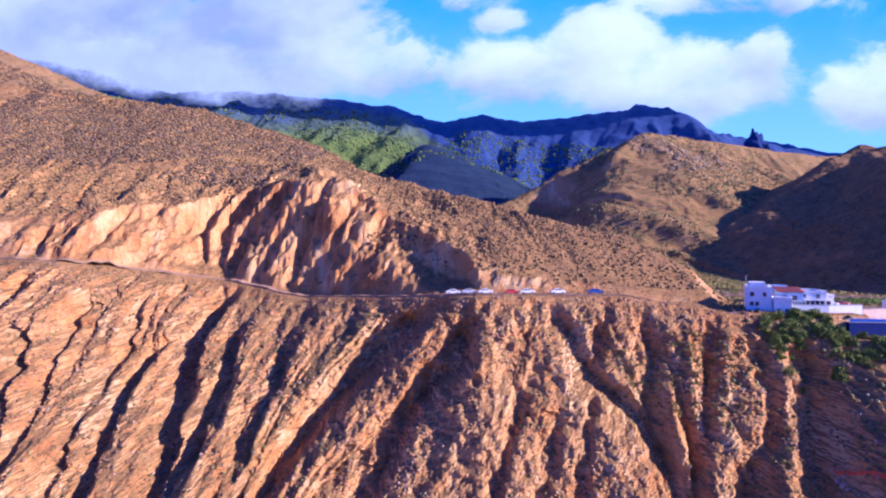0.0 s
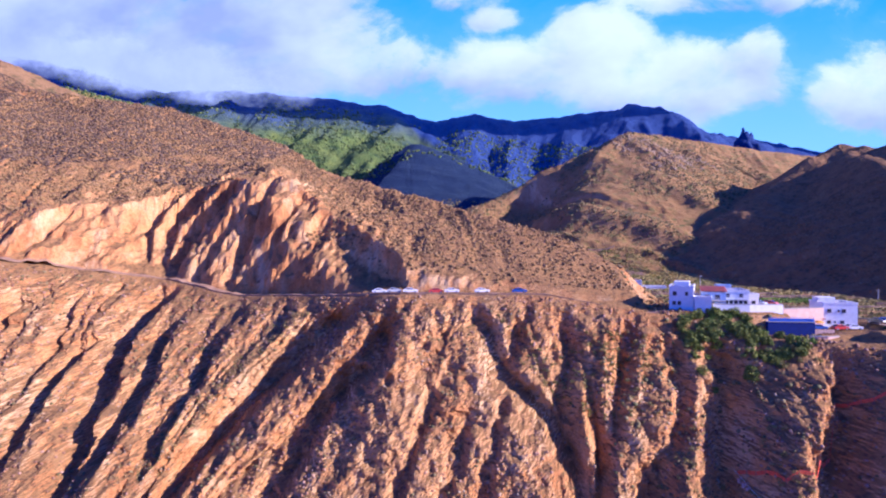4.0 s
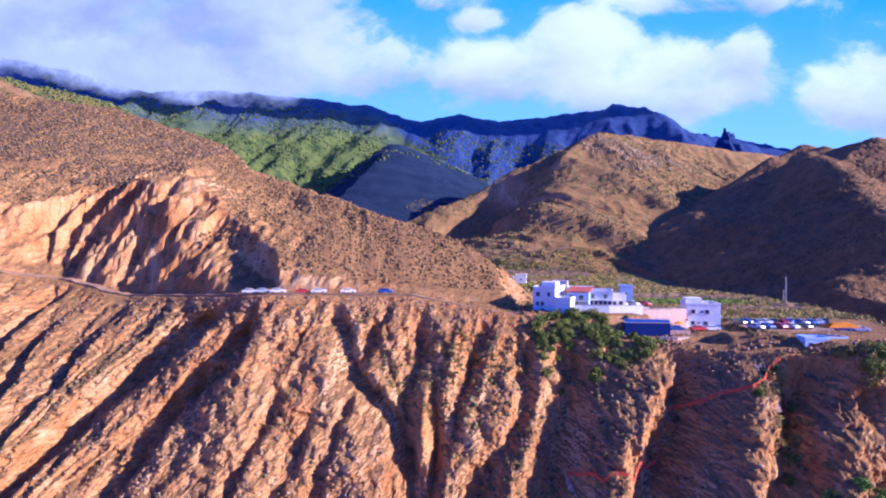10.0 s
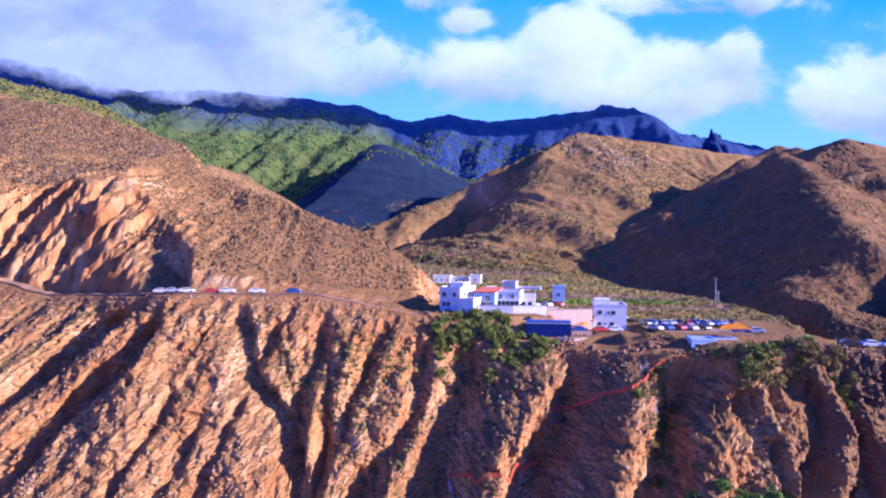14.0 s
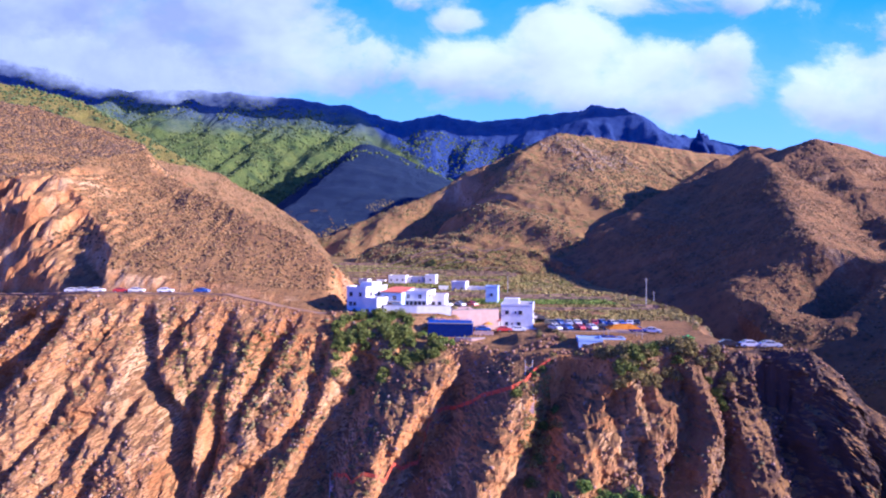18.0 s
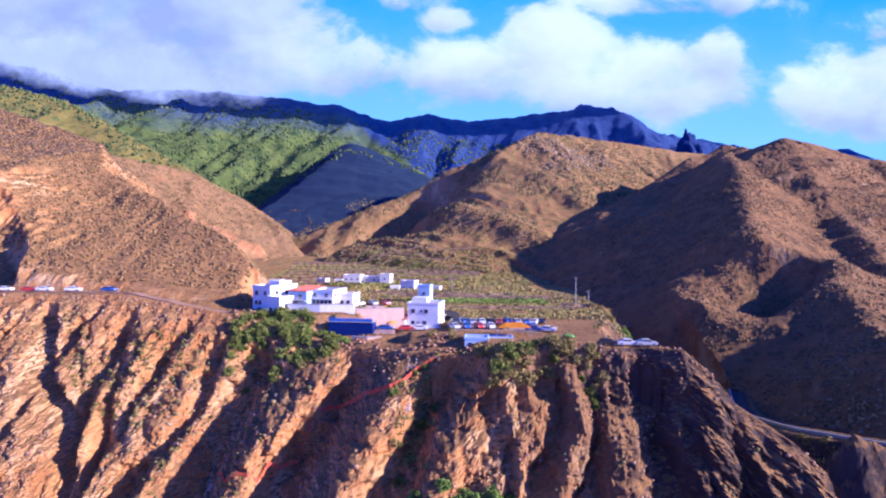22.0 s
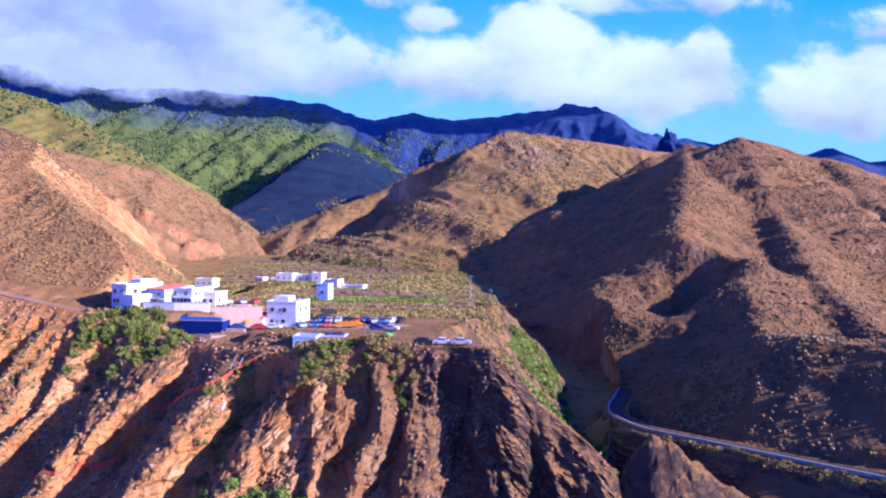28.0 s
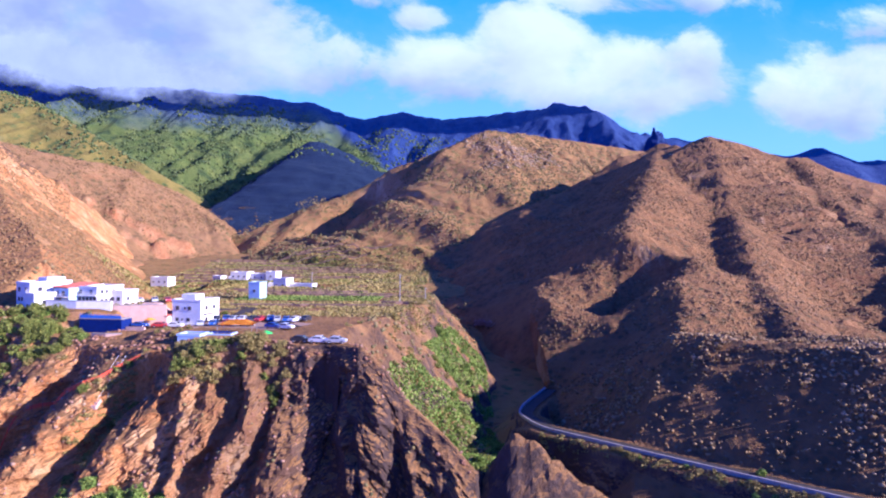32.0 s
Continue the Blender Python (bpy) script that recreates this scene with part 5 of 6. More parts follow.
def on_face(x, z):
    """The place on the cliff under the rim where the ground has that height."""
    y = float(np.interp(x, RIM_X, RIM_Y)) + 1
    while land(x, y) > z and y > 95:
        y -= 0.3
    return x, y


PATH = [on_face(*p) for p in PATH_LINE]


def path_fence():
    h = thing("path_fence", pose(86.7, 122, 0), "orange-red netting fence on posts along the cliff path", "fence")
    pts = []
    for a, b in zip(PATH, PATH[1:]):
        n = max(1, int(math.hypot(b[0] - a[0], b[1] - a[1]) / 1.8))
        pts += [(a[0] + (b[0] - a[0]) * i / n, a[1] + (b[1] - a[1]) * i / n) for i in range(n)]
    pts.append(PATH[-1])
    zs = [land(*p) for p in pts]
    for p, z in zip(pts, zs):
        part("post", tube(0.06, 0.05, z - 0.4, z + 1.25, 7, p[0] - 86.7, p[1] - 122), M_WOOD, h)
    for (a, za), (b, zb) in zip(zip(pts, zs), zip(pts[1:], zs[1:])):
        bm = bmesh.new()
        n = 4
        for k in range(n):
            lo, hi = 0.2 + k * 0.22, 0.2 + k * 0.22 + 0.15
            v = [bm.verts.new((q[0] - 86.7, q[1] - 122 + dy, zq + u)) for dy in (-0.02, 0.02) for q, zq, u in ((a, za, lo), (b, zb, lo), (b, zb, hi), (a, za, hi))]
            for f in ((0, 1, 2, 3), (7, 6, 5, 4), (0, 4, 5, 1), (3, 2, 6, 7), (0, 3, 7, 4), (1, 5, 6, 2)):
                bm.faces.new([v[i] for i in f])
        part("netting", bm, M_REDNET, h)


def stairs(x, y, x2, y2, steps):
    z0, z1 = land(x, y), land(x2, y2)
    h = thing("cliff_stairs", pose(x, y, 0), "pale concrete stairs with a handrail on the cliff path", "stairs")
    for i in range(steps):
        f = i / steps
        a = part("step", box(-0.8, 0.8, -0.35, 0.35, -0.9, 0.0, 0.02), M_PINK, h)
        a.matrix_local = pose((x2 - x) * f, (y2 - y) * f, z0 + (z1 - z0) * f + 0.2, 0, 0, math.degrees(math.atan2(-(x2 - x), y2 - y)))
    ln = math.dist((x, y, z0), (x2, y2, z1))
    for s in (-0.8, 0.8):
        m = look((s, 0, z0 + 1.2), (x2 - x + s, y2 - y, z1 + 1.2))
        part("handrail", tube(0.03, 0.03, -ln, 0, 7, m=m), M_WHITE, h)


path_fence()
stairs(*on_face(128.6, 68), *on_face(129.6, 74.5), 16)
stairs(*on_face(89.5, 44), *on_face(86.7, 50), 12)


# ---- plants ----
def leaf_cloud(n, rx, ry, rz, size, seed, lumps=16):
    """Small leaf faces gathered in lumps of uneven outline, with gaps between."""
    r = np.random.RandomState(seed)
    c = r.normal(size=(lumps, 3))
    c /= np.linalg.norm(c, axis=1)[:, None]
    c *= r.uniform(0.35, 0.75, (lumps, 1))
    which = r.randint(0, lumps, n)
    rad = r.uniform(0.22, 0.42, lumps)[which]
    d = r.normal(size=(n, 3))
    d /= np.linalg.norm(d, axis=1)[:, None]
    p = c[which] + d * (rad * r.uniform(0.55, 1.0, n) ** 0.5)[:, None]
    p[:, 2] = np.abs(p[:, 2] + 0.35)
    p *= (rx, ry, rz)
    a = r.normal(size=(n, 3))
    a /= np.linalg.norm(a, axis=1)[:, None]
    b = np.cross(a, r.normal(size=(n, 3)))
    b /= np.linalg.norm(b, axis=1)[:, None]
    s = size * r.uniform(0.6, 1.4, (n, 1))
    co = np.stack([p - a * s, p + b * s * 0.6, p + a * s, p - b * s * 0.6], 1).reshape(-1, 3)
    return co, np.arange(4 * n).reshape(n, 4)


def bush(name, mat, n, r, size, seed, label, category="bush", group="cliff bushes", trunk=0.0):
    h = thing(name, Matrix(), label, category, group)
    co, q = leaf_cloud(n, r, r, r * 0.9, size, seed)
    co[:, 2] += trunk
    ob = sheet_mesh("crown", co, q, mat)
    ob.parent = h
    rr = random.Random(seed)
    bm = tube(0.10 * r, 0.05 * r, -0.3, trunk + 0.5 * r, 7)
    part("trunk", bm, M_BARK, h)
    for k in range(4):
        a = rr.uniform(0, 6.3)
        m = Matrix.Translation((0, 0, trunk + 0.15 * r)) @ pose(0, 0, 0, rr.uniform(25, 60), 0, math.degrees(a))
        part("limb", tube(0.05 * r, 0.02 * r, 0, 0.75 * r, 6, m=m), M_BARK, h)
    return h


KINDS = {
    "green": [bush("bush", M_LEAF, 1500, 1.0, 0.085, 11 + i, "dense green bush on the cliff edge") for i in range(3)],
    "bright": [bush("bush", M_BRIGHTLEAF, 1500, 1.0, 0.085, 31 + i, "bright green leafy bush") for i in range(2)],
    "dry": [bush("bush", M_DRYLEAF, 1200, 1.0, 0.08, 21 + i, "dry olive coloured bush") for i in range(3)],
    "pink": [bush("small_tree", M_PINKLEAF, 500, 1.0, 0.10, 41, "thin dry tree with pinkish leaves", "tree", "dry trees", 0.6)],
}
used = set()


def plant(kind, x, y, r, sink=0.25, z=None):
    opts = KINDS[kind]
    ob = opts[rnd.randrange(len(opts))]
    zz = (land(x, y) if z is None else z) - sink * r
    m = pose(x, y, zz, rnd.uniform(-8, 8), rnd.uniform(-8, 8), rnd.uniform(0, 360)) @ Matrix.Diagonal((r, r, r * rnd.uniform(0.8, 1.1), 1))
    if ob.name not in used:
        used.add(ob.name)
        ob.matrix_world = m
    else:
        copy_thing(ob, Matrix.LocRotScale(m.translation, m.to_quaternion(), None) @ Matrix.Diagonal((*[a / b for a, b in zip(m.to_scale(), ob.scale)], 1)))


def thicket(kind, n, x0, x1, y0, y1, r0, r1):
    for _ in range(n):
        plant(kind, rnd.uniform(x0, x1), rnd.uniform(y0, y1), rnd.uniform(r0, r1))


thicket("green", 30, 83, 102, 143, 151.5, 1.5, 2.8)
thicket("green", 26, 95, 110, 136, 147.5, 1.4, 2.6)
thicket("green", 6, 84, 90, 138, 146, 1.0, 1.8)
thicket("bright", 14, 86, 106, 144, 151, 1.2, 2.0)
thicket("dry", 6, 101, 112, 135, 146, 1.0, 1.8)
thicket("bright", 5, 108, 113, 138, 144, 0.9, 1.6)
def rim_mass(kind, n, x0, x1, lo, hi, r0, r1):
    """Bushes crowding on the edge and hanging over it."""
    for _ in range(n):
        x = rnd.uniform(x0, x1)
        plant(kind, x, float(np.interp(x, RIM_X, RIM_Y)) + rnd.uniform(lo, hi), rnd.uniform(r0, r1), 0.2)


rim_mass("dry", 44, 144, 164, -2.8, 3, 1.5, 2.6)
rim_mass("green", 14, 145, 163, -2.2, 3, 1.4, 2.4)
rim_mass("dry", 8, 163, 169, -2.5, 1, 1.0, 1.8)
rim_mass("green", 5, 164, 167, -5, -1, 1.0, 1.6)
thicket("green", 9, 126, 135, 110, 128, 0.9, 1.7)
thicket("dry", 9, 126, 135, 108, 130, 0.9, 1.8)
thicket("bright", 34, 127, 151, 99, 106, 1.8, 3.0)
thicket("dry", 14, 178, 203, 150, 232, 1.0, 2.4)
thicket("green", 8, 196, 210, 160, 215, 1.0, 2.0)
thicket("bright", 46, 197, 214, 135, 205, 1.0, 2.4)
thicket("green", 12, 203, 213, 120, 165, 1.0, 2.0)
for _ in range(26):
    k = rnd.uniform(0, 1)
    plant("dry" if rnd.random() < 0.6 else "bright", 224 + 46 * k, 143.5 - 45 * k + rnd.uniform(-4.5, -1.5), rnd.uniform(0.7, 1.5))
thicket("bright", 6, 240, 268, 96, 116, 0.8, 1.5)
thicket("dry", 10, 132, 142, 132, 150, 0.8, 1.3)
thicket("green", 10, 110, 135, 170, 200, 0.9, 1.8)
thicket("green", 16, 66, 150, 250, 345, 1.0, 2.4)
thicket("dry", 18, 10, 170, 330, 470, 1.2, 2.6)
for p in ((218.6, 269.5), (221, 266), (216.5, 272)):
    plant("pink", *p, 2.6, 0.0)


# crop rows
def crop(name, x0, x1, y0, y1, n, mat, label, size=0.35):
    r = np.random.RandomState(77)
    x = r.uniform(x0, x1, n)
    y = np.round(r.uniform(y0, y1, n) / 1.6) * 1.6 + r.normal(0, 0.18, n)
    z = lands(x, y) + r.uniform(0.05, 0.55, n)
    p = np.stack([x, y, z], -1)
    a = r.normal(size=(n, 3)) * (1, 1, 1.5)
    a /= np.linalg.norm(a, axis=1)[:, None]
    b = np.cross(a, r.normal(size=(n, 3)))
    b /= np.linalg.norm(b, axis=1)[:, None]
    co = np.stack([p - a * size, p + b * size * 0.5, p + a * size, p - b * size * 0.5], 1).reshape(-1, 3)
    tagged(sheet_mesh(name, co, np.arange(4 * n).reshape(n, 4), mat), label, "crop", kind="stuff")


crop("crop_field", 122, 176, 212, 231, 4200, M_BRIGHTLEAF, "green vegetable field in rows", 0.4)
crop("valley_crop", 40, 120, 412, 445, 3000, M_LEAF, "green terraced field in the valley", 0.6)
crop("valley_crop", 60, 110, 300, 320, 2500, M_LEAF, "dark green garden beds between houses", 0.4)


# dry stone walls of the terraces
def terrace_wall(pts, high):
    line = []
    for a, b in zip(pts, pts[1:]):
        n = max(1, int(math.hypot(b[0] - a[0], b[1] - a[1]) / 2.5))
        line += [Vector((a[0] + (b[0] - a[0]) * i / n, a[1] + (b[1] - a[1]) * i / n + rnd.uniform(-0.4, 0.4))) for i in range(n)]
    wall_along("terrace_wall", line, 0.0, high, 0.7, M_STONE, "rough dry stone terrace wall in the valley", "wall")["group"] = "terrace walls"


for i in range(13):
    y0 = 352 + i * 9.5
    xa, xb = rnd.uniform(15, 60), rnd.uniform(105, 165)
    terrace_wall([(xa, y0 + rnd.uniform(-3, 3)), ((xa + xb) / 2, y0 + rnd.uniform(-4, 4)), (xb, y0 + rnd.uniform(-4, 4))], rnd.uniform(0.7, 1.5))
for y0, xa, xb in ((238, 118, 182), (246, 112, 170), (262, 100, 150), (194, 128, 186), (205, 178, 193), (233, 150, 196)):
    terrace_wall([(xa, y0), ((xa + xb) / 2, y0 + rnd.uniform(-2, 2)), (xb, y0 + rnd.uniform(-2, 2))], rnd.uniform(0.6, 1.2))


# ---- scrub and stones ----
def lumps(name, x, y, r, mat, label, category, seed, flat=0.75, sink=0.3, z=None):
    """Many small uneven clumps on the ground, in one object."""
    g = np.random.RandomState(seed)
    bm = bmesh.new()
    bmesh.ops.create_icosphere(bm, subdivisions=1, radius=1)
    v = np.array([q.co[:] for q in bm.verts])
    f = np.array([[q.index for q in p.verts] for p in bm.faces])
    bm.free()
    n = len(x)
    z = lands(x, y) if z is None else z
    jit = 1 + g.uniform(-0.32, 0.32, (n, len(v), 1))
    ang = g.uniform(0, 6.3, n)
    c, s = np.cos(ang)[:, None], np.sin(ang)[:, None]
    w = v[None] * jit
    w = np.stack([w[..., 0] * c - w[..., 1] * s, w[..., 0] * s + w[..., 1] * c, w[..., 2] * flat], -1) * np.asarray(r)[:, None, None]
    w += np.stack([x, y, z + (flat - sink) * np.asarray(r) * 0.6], -1)[:, None, :]
    tri = (f[None] + (np.arange(n) * len(v))[:, None, None]).reshape(-1, 3)
    me = bpy.data.meshes.new(name)
    me.vertices.add(n * len(v))
    me.vertices.foreach_set("co", w.ravel().astype(np.float32))
    me.loops.add(tri.size)
    me.loops.foreach_set("vertex_index", tri.ravel().astype(np.int32))
    me.polygons.add(len(tri))
    me.polygons.foreach_set("loop_start", np.arange(0, tri.size, 3, dtype=np.int32))
    me.update(calc_edges=True)
    me.materials.append(mat)
    return tagged(new(name, me), label, category, kind="stuff")


def spread(n, x0, x1, y0, y1, seed, keep, cluster=14, cut=-0.1):
    g = np.random.RandomState(seed)
    x, y = g.uniform(x0, x1, n), g.uniform(y0, y1, n)
    ok = keep(x, y) & (fbm(x, y, cluster, 3, seed) > cut)
    return x[ok], y[ok]


def on_hill(x, y):
    up = y - np.interp(x, RIM_X, RIM_Y)
    edge = np.interp(x, CUT_X, CUT_Z)
    return (up > 5.5 + edge * (0.75 + 0.9 * fbm(x, y, 16, 3, 205))) & (y < np.interp(x, CREST_X, CREST_Y) + 70) & (x < 96)


x, y = spread(52000, -260, 98, 165, 440, 201, on_hill, 22, -0.45)
lumps("hill_scrub", x, y, np.random.RandomState(1).uniform(0.2, 0.52, len(x)) * (1 + 0.001 * y), M_SCRUB, "low dry scrub on the hill over the cliff", "scrub", 301)
x, y = spread(34000, 205, 480, 95, 430, 202, lambda x, y: (near_line(x, y, LOW_ROAD)[0] > 4.0) & (x > np.interp(y, [q[1] for q in LOW_ROAD[::-1]], [q[0] for q in LOW_ROAD[::-1]])) & (right_hill(x, y) > headland(x, y) - 0.5) & (right_hill(x, y) > valley(x, y) - 0.5), 18, -0.15)
lumps("hill_scrub", x, y, np.random.RandomState(2).uniform(0.16, 0.46, len(x)) * (1 + 0.001 * y), M_SCRUBDARK, "rounded dry scrub on the steep hill", "scrub", 302)
x, y = spread(6500, -120, 210, 85, 200, 203, lambda x, y: (np.interp(x, RIM_X, RIM_Y) - y > 3), 12, 0.0)
lumps("cliff_scrub", x, y, np.random.RandomState(3).uniform(0.15, 0.5, len(x)), M_FARSCRUB, "small grey-green tufts on the cliff", "scrub", 303)
x, y = spread(5000, -120, 210, 85, 200, 204, lambda x, y: (np.interp(x, RIM_X, RIM_Y) - y > 2), 10, 0.1)
lumps("loose_rocks", x, y, np.random.RandomState(4).uniform(0.15, 0.5, len(x)), M_ROCK, "loose pale and brown boulders on the cliff", "rocks", 304)
x, y = spread(6500, 60, 215, 128, 420, 205, lambda x, y: (lands(x, y) < 95) & ((x < 118) | (y > 236) | (x > 178)), 25, 0.0)
lumps("valley_scrub", x, y, np.random.RandomState(5).uniform(0.3, 0.8, len(x)), M_FARSCRUB, "dry bushes on the table land", "scrub", 305)
x, y = spread(17000, -60, 420, 440, 760, 206, lambda x, y: middle_hill(x, y) > np.maximum(valley(x, y), right_hill(x, y)), 40, -0.1)
lumps("far_scrub", x, y, np.random.RandomState(6).uniform(0.5, 1.2, len(x)), M_FARSCRUB, "olive scrub on the middle hill", "scrub", 306)
x, y = spread(2200, 225, 330, 600, 760, 207, lambda x, y: x > 0, 30, 0.05)
lumps("outcrop_rocks", x, y, np.random.RandomState(7).uniform(0.5, 1.6, len(x)), M_PALEROCK, "pale rock outcrops on the middle hill", "rocks", 307)
x, y = spread(15000, -900, 500, 830, 1400, 208, lambda x, y: (mountain(x, y) > valley(x, y)) & (mountain(x, y) + 0.2 * x < 390), 80, -0.25)
lumps("far_trees", x, y, np.random.RandomState(8).uniform(1.2, 3.0, len(x)), M_FARTREE, "laurel and pine woods on the mountain slope", "woods", 308, 0.9)


# the rock tooth on the far ridge
def rock_tooth():
    bm = bmesh.new()
    bmesh.ops.create_icosphere(bm, subdivisions=4, radius=1)
    for v in bm.verts:
        p = v.co.copy()
        k = 1 + 0.35 * noise.noise(p * 2.1) + 0.18 * noise.noise(p * 5.3)
        lean = max(p.z, 0)
        v.co = Vector((p.x * 26 * k * (1 - 0.55 * lean) - 9 * lean, p.y * 24 * k * (1 - 0.5 * lean), p.z * 40 * k))
    # eastern navy of this material tints the tooth with haze and shade
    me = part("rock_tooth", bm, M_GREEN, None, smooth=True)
    me.matrix_world = pose(622, 1122, 292)
    tagged(me, "dark jagged rock tooth on the far ridge", "rock")


rock_tooth()

x, y = spread(15000, -420, -20, 440, 720, 209, lambda x, y: brown_spur(x, y) > np.maximum(valley(x, y), headland(x, y)), 30, -0.1)
lumps("spur_scrub", x, y, np.random.RandomState(9).uniform(0.4, 1.0, len(x)), M_SCRUB, "dry scrub on the reddish spur", "scrub", 309)

# grass on the slope over the ravine
def grass(name, n, x0, x1, y0, y1, size, mat, label, keep):
    r = np.random.RandomState(78)
    x, y = r.uniform(x0, x1, n), r.uniform(y0, y1, n)
    ok = keep(x, y) & (fbm(x, y, 9, 3, 79) > -0.25)
    x, y = x[ok], y[ok]
    n = len(x)
    p = np.stack([x, y, lands(x, y) + r.uniform(0.0, 0.35, n)], -1)
    a = r.normal(size=(n, 3)) * (1, 1, 1.3)
    a /= np.linalg.norm(a, axis=1)[:, None]
    b = np.cross(a, r.normal(size=(n, 3)))
    b /= np.linalg.norm(b, axis=1)[:, None]
    co = np.stack([p - a * size, p + b * size * 0.5, p + a * size, p - b * size * 0.5], 1).reshape(-1, 3)
    tagged(sheet_mesh(name, co, np.arange(4 * n).reshape(n, 4), mat), label, "grass", kind="stuff")


grass("grass", 48000, 186, 216, 116, 218, 0.45, M_BRIGHTLEAF, "lush green grass on the slope over the ravine", lambda x, y: (x > np.interp(y, EDGE_Y, EDGE_X) + 8) & (lands(x, y) < 70) & (lands(x, y) > 47) & (y > np.interp(x, RIM_X, RIM_Y)))


def leafy(name, x, y, r, mat, label, seed, leaves=70):
    """Many far bushes of loose leaves, in one object."""
    base = [leaf_cloud(leaves, 1, 1, 0.85, 0.2, seed + k, 7)[0] for k in range(4)]
    z = lands(x, y)
    co = np.concatenate([base[i % 4] * r[i] + (x[i], y[i], z[i] - 0.25 * r[i]) for i in range(len(x))])
    tagged(sheet_mesh(name, co, np.arange(len(co)).reshape(-1, 4), mat), label, "bushes", kind="stuff")


x, y = spread(420, 175, 212, 128, 235, 211, lambda x, y: (x > np.interp(y, EDGE_Y, EDGE_X) - 4) & (lands(x, y) < 82), 16, -0.1)
leafy("slope_bushes", x, y, np.random.RandomState(11).uniform(0.5, 1.4, len(x)), M_DRYLEAF, "dry olive bushes on the slope of the table land", 401)
x, y = spread(520, 30, 175, 240, 470, 212, lambda x, y: lands(x, y) < 100, 30, 0.0)
leafy("valley_bushes", x, y, np.random.RandomState(12).uniform(0.7, 2.0, len(x)), M_LEAF, "green bushes between terraces in the valley", 411)
x, y = spread(420, 30, 175, 240, 470, 213, lambda x, y: lands(x, y) < 100, 30, 0.0)
leafy("valley_bushes", x, y, np.random.RandomState(13).uniform(0.6, 1.6, len(x)), M_DRYLEAF, "dry olive bushes between terraces in the valley", 421)
x, y = spread(300, 128, 142, 88, 127, 214, lambda x, y: np.abs(x + 0.57 * (76 - lands(x, y)) - 136) < 4.0, 14, -0.5)
leafy("gully_bushes", x, y, np.random.RandomState(14).uniform(0.6, 1.4, len(x)), M_DRYLEAF, "olive bushes along a gully of the cliff", 431)
x, y = spread(260, 60, 104, 112, 146, 215, lambda x, y: np.interp(x, RIM_X, RIM_Y) - y > 2, 12, 0.05)
leafy("cliff_bushes", x, y, np.random.RandomState(15).uniform(0.4, 1.0, len(x)), M_DRYLEAF, "olive tufts on ledges of the cliff", 441)
x, y = spread(5200, 224, 330, 95, 176, 216, lambda x, y: (near_line(x, y, LOW_ROAD)[0] > 4.5) & (x > np.interp(y, [q[1] for q in LOW_ROAD[::-1]], [q[0] for q in LOW_ROAD[::-1]])), 13, 0.05)
lumps("bank_scrub", x, y, np.random.RandomState(16).uniform(0.25, 0.65, len(x)), M_BANKSCRUB, "rounded tan scrub on the bank over the road", "scrub", 310)
k = np.random.RandomState(17).uniform(0, 1, 150)
x, y = 224 + 50 * k, 143.0 - 48 * k + np.random.RandomState(18).uniform(-5.5, -1.8, 150)
leafy("verge_bushes", x, y, np.random.RandomState(19).uniform(0.5, 1.2, 150), M_DRYLEAF, "yellowish bushes below the road parapet", 451)
grass("dry_grass", 30000, 100, 196, 166, 262, 0.42, M_DRYLEAF, "dry olive grass on the table land", lambda x, y: (x < np.interp(y, EDGE_Y, EDGE_X) + 6) & (lands(x, y) < 84) & ~((x < 128) & (y < 182)) & ~((y > 211) & (y < 232) & (x > 121) & (x < 177)))
grass("valley_grass", 36000, 20, 190, 262, 470, 0.75, M_DRYLEAF, "yellowish grass between the terraces of the valley", lambda x, y: lands(x, y) < 100)
grass("valley_grass", 16000, 20, 190, 300, 470, 0.8, M_LEAF, "green grass on the terraces of the valley", lambda x, y: (lands(x, y) < 98) & (fbm(x, y, 30, 2, 221) > 0.05))
# scrub kept extra dark here: shade of the hill top put into its colour
x, y = spread(46000, -420, -70, 225, 420, 217, lambda x, y: (headland(x, y) > 128 - 0.1 * (x + 100)) & (y < np.interp(x, CREST_X, CREST_Y) + 40), 40, -0.25)
lumps("dusky_scrub", x, y, np.random.RandomState(20).uniform(0.35, 0.9, len(x)), M_SHADESCRUB, "low scrub on the top of the hill, darkened in place of shade", "scrub", 311, 0.6)
x, y = spread(1900, 224, 330, 86, 184, 218, lambda x, y: (near_line(x, y, LOW_ROAD)[0] > 5) & (x > np.interp(y, [q[1] for q in LOW_ROAD[::-1]], [q[0] for q in LOW_ROAD[::-1]])) & (right_hill(x, y) < 76), 14, 0.02)
leafy("bank_bushes", x, y, np.random.RandomState(21).uniform(0.8, 1.7, len(x)), M_BANKSCRUB, "tan rounded bushes on the bank over the road", 461, 60)
x, y = spread(5200, 80, 206, 104, 166, 219, lambda x, y: (y - np.interp(x, RIM_X, RIM_Y) > -1.5) & (y - np.interp(x, RIM_X, RIM_Y) < np.interp(x, (80, 112, 122, 138, 176, 206), (4, 6, 13, 8, 9, 3))) & ~((x > 105) & (x < 120) & (y > 146)), 9, -0.1)
lumps("rim_rocks", x, y, np.random.RandomState(22).uniform(0.12, 0.5, len(x)), M_ROCK, "loose brown rocks along the edge of the table land", "rocks", 312, 0.8)
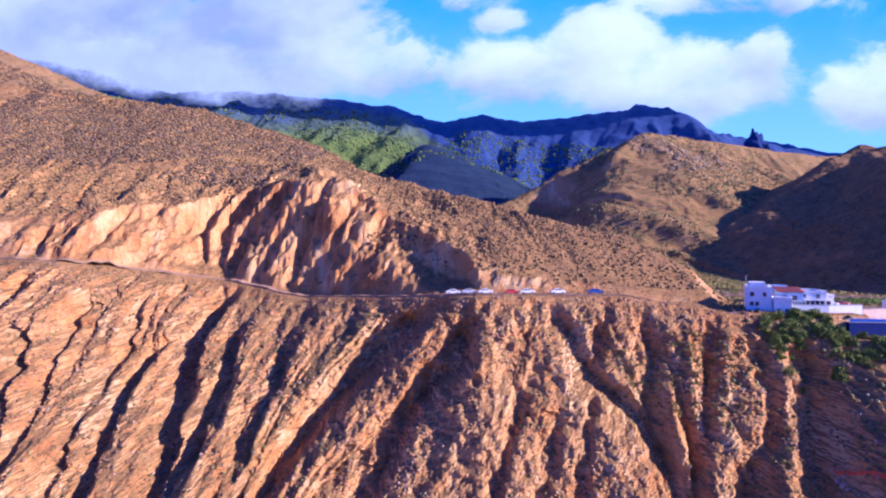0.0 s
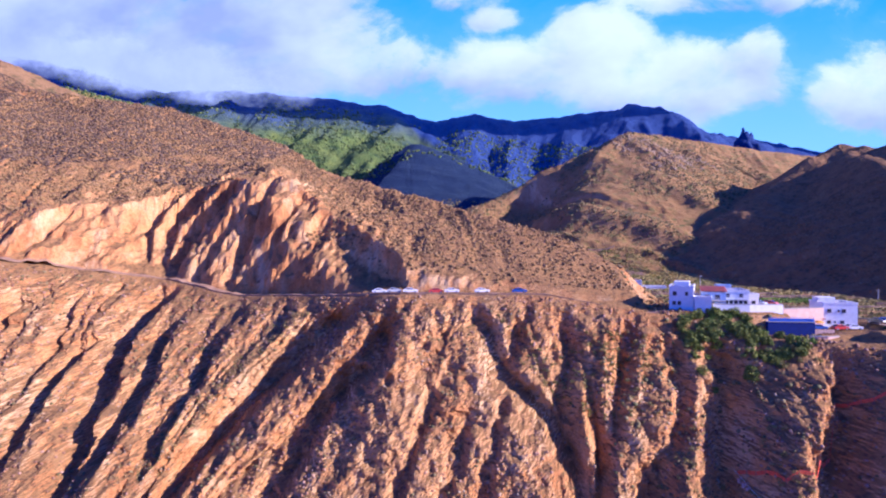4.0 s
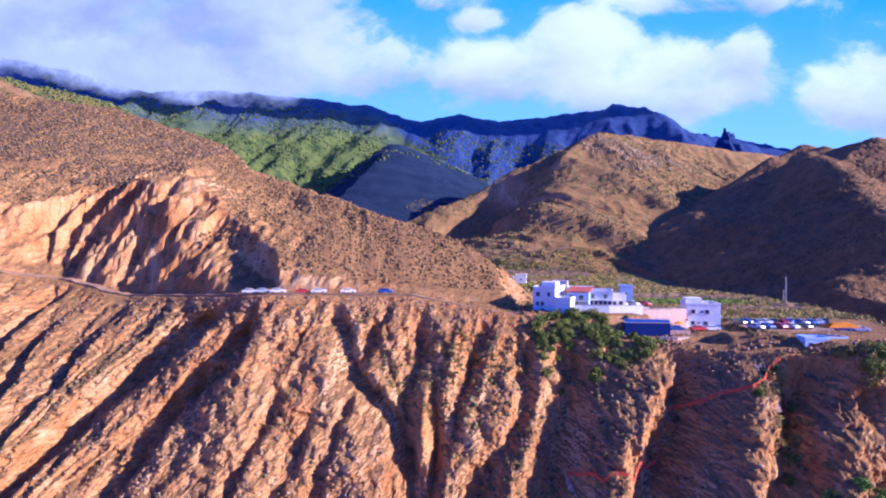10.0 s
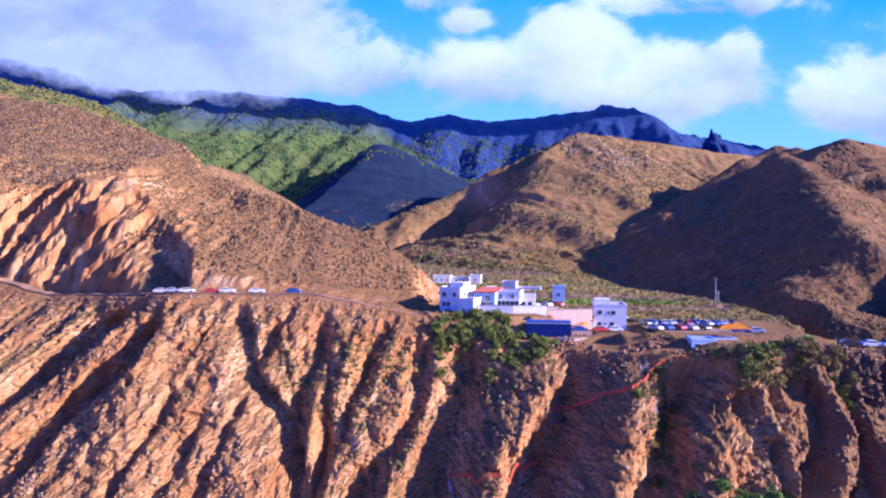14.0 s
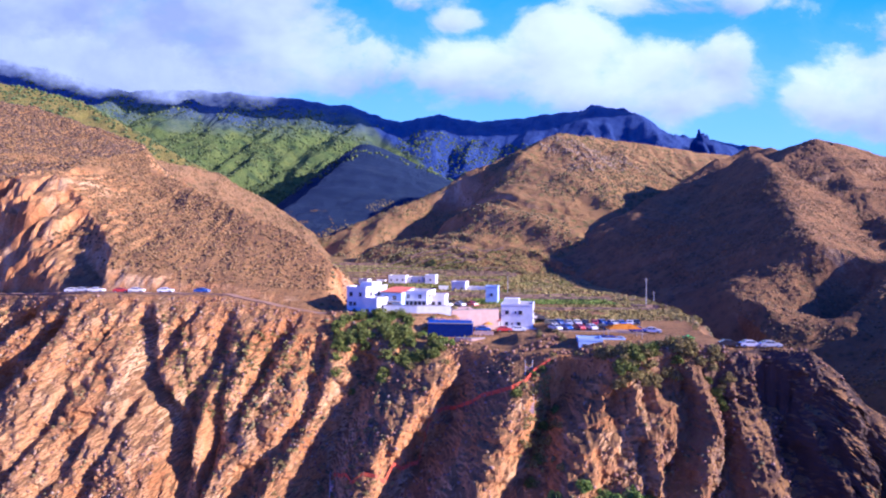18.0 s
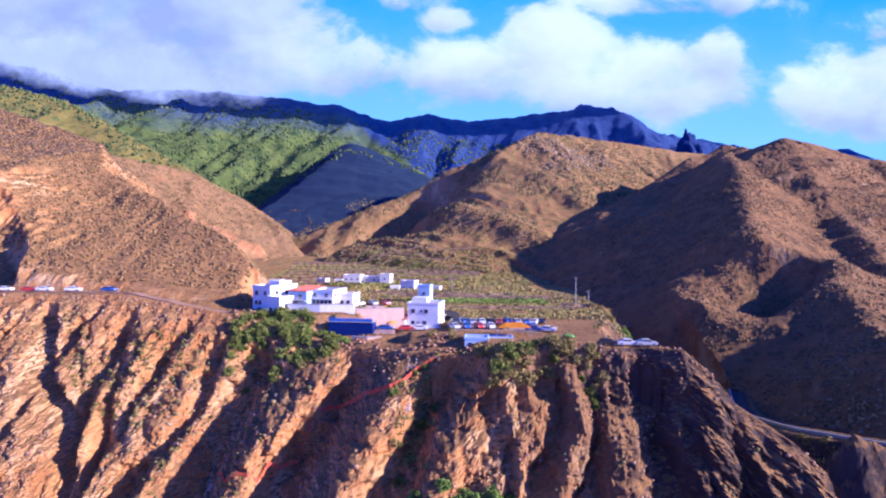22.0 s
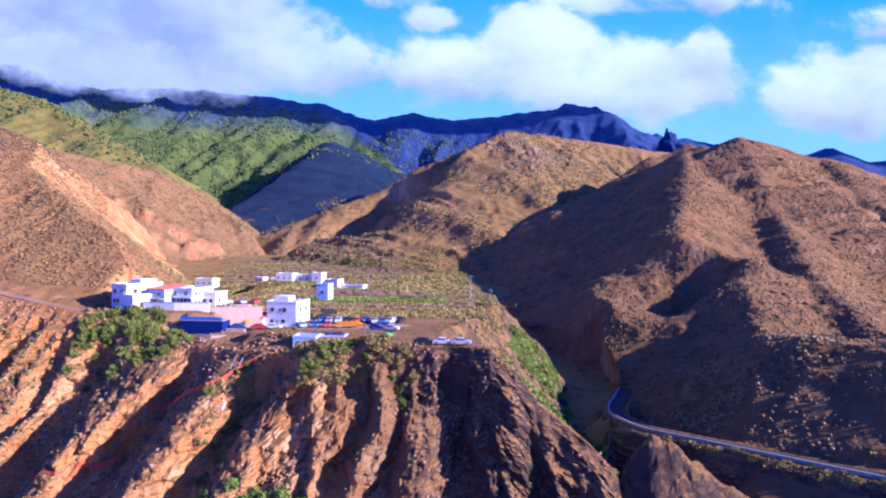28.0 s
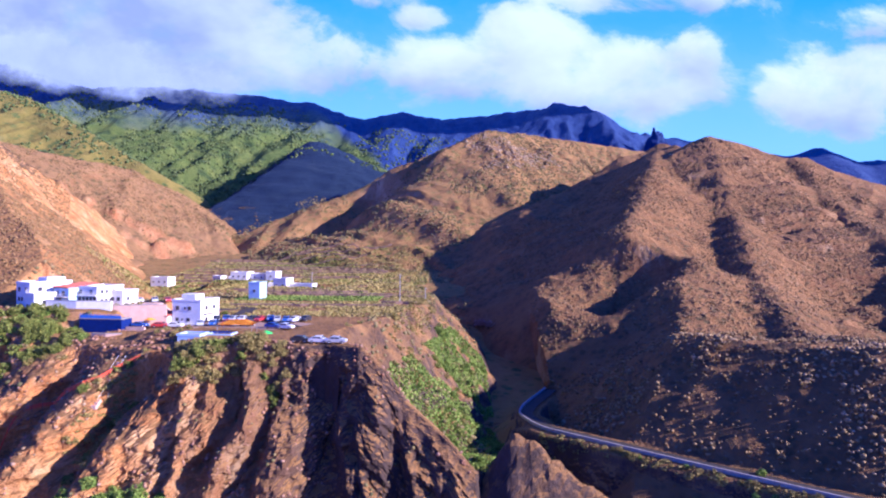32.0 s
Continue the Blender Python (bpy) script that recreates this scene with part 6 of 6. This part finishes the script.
x, y = spread(420, 84, 206, 104, 166, 220, lambda x, y: (y - np.interp(x, RIM_X, RIM_Y) > -1) & (y - np.interp(x, RIM_X, RIM_Y) < 9) & ~((x > 105) & (x < 120) & (y > 146)), 9, 0.0)
leafy("rim_bushes", x, y, np.random.RandomState(23).uniform(0.3, 0.8, len(x)), M_DRYLEAF, "dry olive tufts along the edge of the table land", 471, 60)


def face_tufts(name, n, line, wide, r0, r1, mat, label, seed, leaves=40):
    """Tufts along a line of the rock face: x and depth under the rim by turns."""
    g = np.random.RandomState(seed)
    d = g.uniform(line[1], line[-1], n)
    x = np.interp(d, line[1::2], line[::2]) + g.normal(0, wide, n)
    y, z = face_y(x, d), np.interp(x, RIM_X, RIM_Z) - d
    r = g.uniform(r0, r1, n)
    base = [leaf_cloud(leaves, 1, 1, 0.8, 0.22, seed + k, 6)[0] for k in range(4)]
    co = np.concatenate([base[i % 4] * r[i] + (x[i], y[i] - 0.1, z[i] - 0.2 * r[i]) for i in range(n)])
    tagged(sheet_mesh(name, co, np.arange(len(co)).reshape(-1, 4), mat), label, "grass", kind="stuff")


face_tufts("gully_grass", 700, (-22, 4, -36, 20, -49, 38), 2.2, 0.2, 0.6, M_BANKSCRUB, "yellowish grass tufts on the floor of a gully", 511)
face_tufts("gully_grass", 260, (-22, 4, -36, 20, -49, 38), 2.4, 0.2, 0.5, M_DRYLEAF, "olive grass tufts on the floor of a gully", 521)
face_tufts("gully_grass", 240, (-93, 18, -92, 30, -90, 42), 2.5, 0.2, 0.5, M_BANKSCRUB, "dull grass tufts in a shallow gully", 531)
face_tufts("face_bushes", 170, (66, 6, 64, 14, 58, 26), 6.0, 0.4, 1.0, M_DRYLEAF, "olive bushes on ledges of the rock face", 541, 70)
face_tufts("face_bushes", 90, (38, 3, 44, 14, 52, 26), 2.0, 0.3, 0.8, M_DRYLEAF, "olive bushes along a gully of the rock face", 551, 70)
face_tufts("face_bushes", 110, (133, 4, 131, 10, 129, 20), 1.6, 0.5, 1.2, M_DRYLEAF, "olive bushes beside the cliff stairs", 561, 80)


def face_rocks(n, mat, label, seed, r1, reach):
    """Rubble that clings to the rock face."""
    g = np.random.RandomState(seed)
    x, d = g.uniform(-135, 206, n), g.uniform(0.5, 44, n)
    ok = (fbm(x, d, 9, 3, seed) > -0.05) & (x < reach)
    x, d = x[ok], d[ok]
    lumps("face_rubble", x, face_y(x, d) + 0.05, 0.1 + (r1 - 0.1) * g.uniform(0, 1, len(x)) ** 2, mat, label, "rocks", seed, 0.9, z=np.interp(x, RIM_X, RIM_Z) - d)


face_rocks(13000, M_ROCK, "brown rubble on the rock face", 601, 0.45, 178)
face_rocks(6000, M_PALEROCK, "pale rubble on the rock face", 611, 0.4, 140)
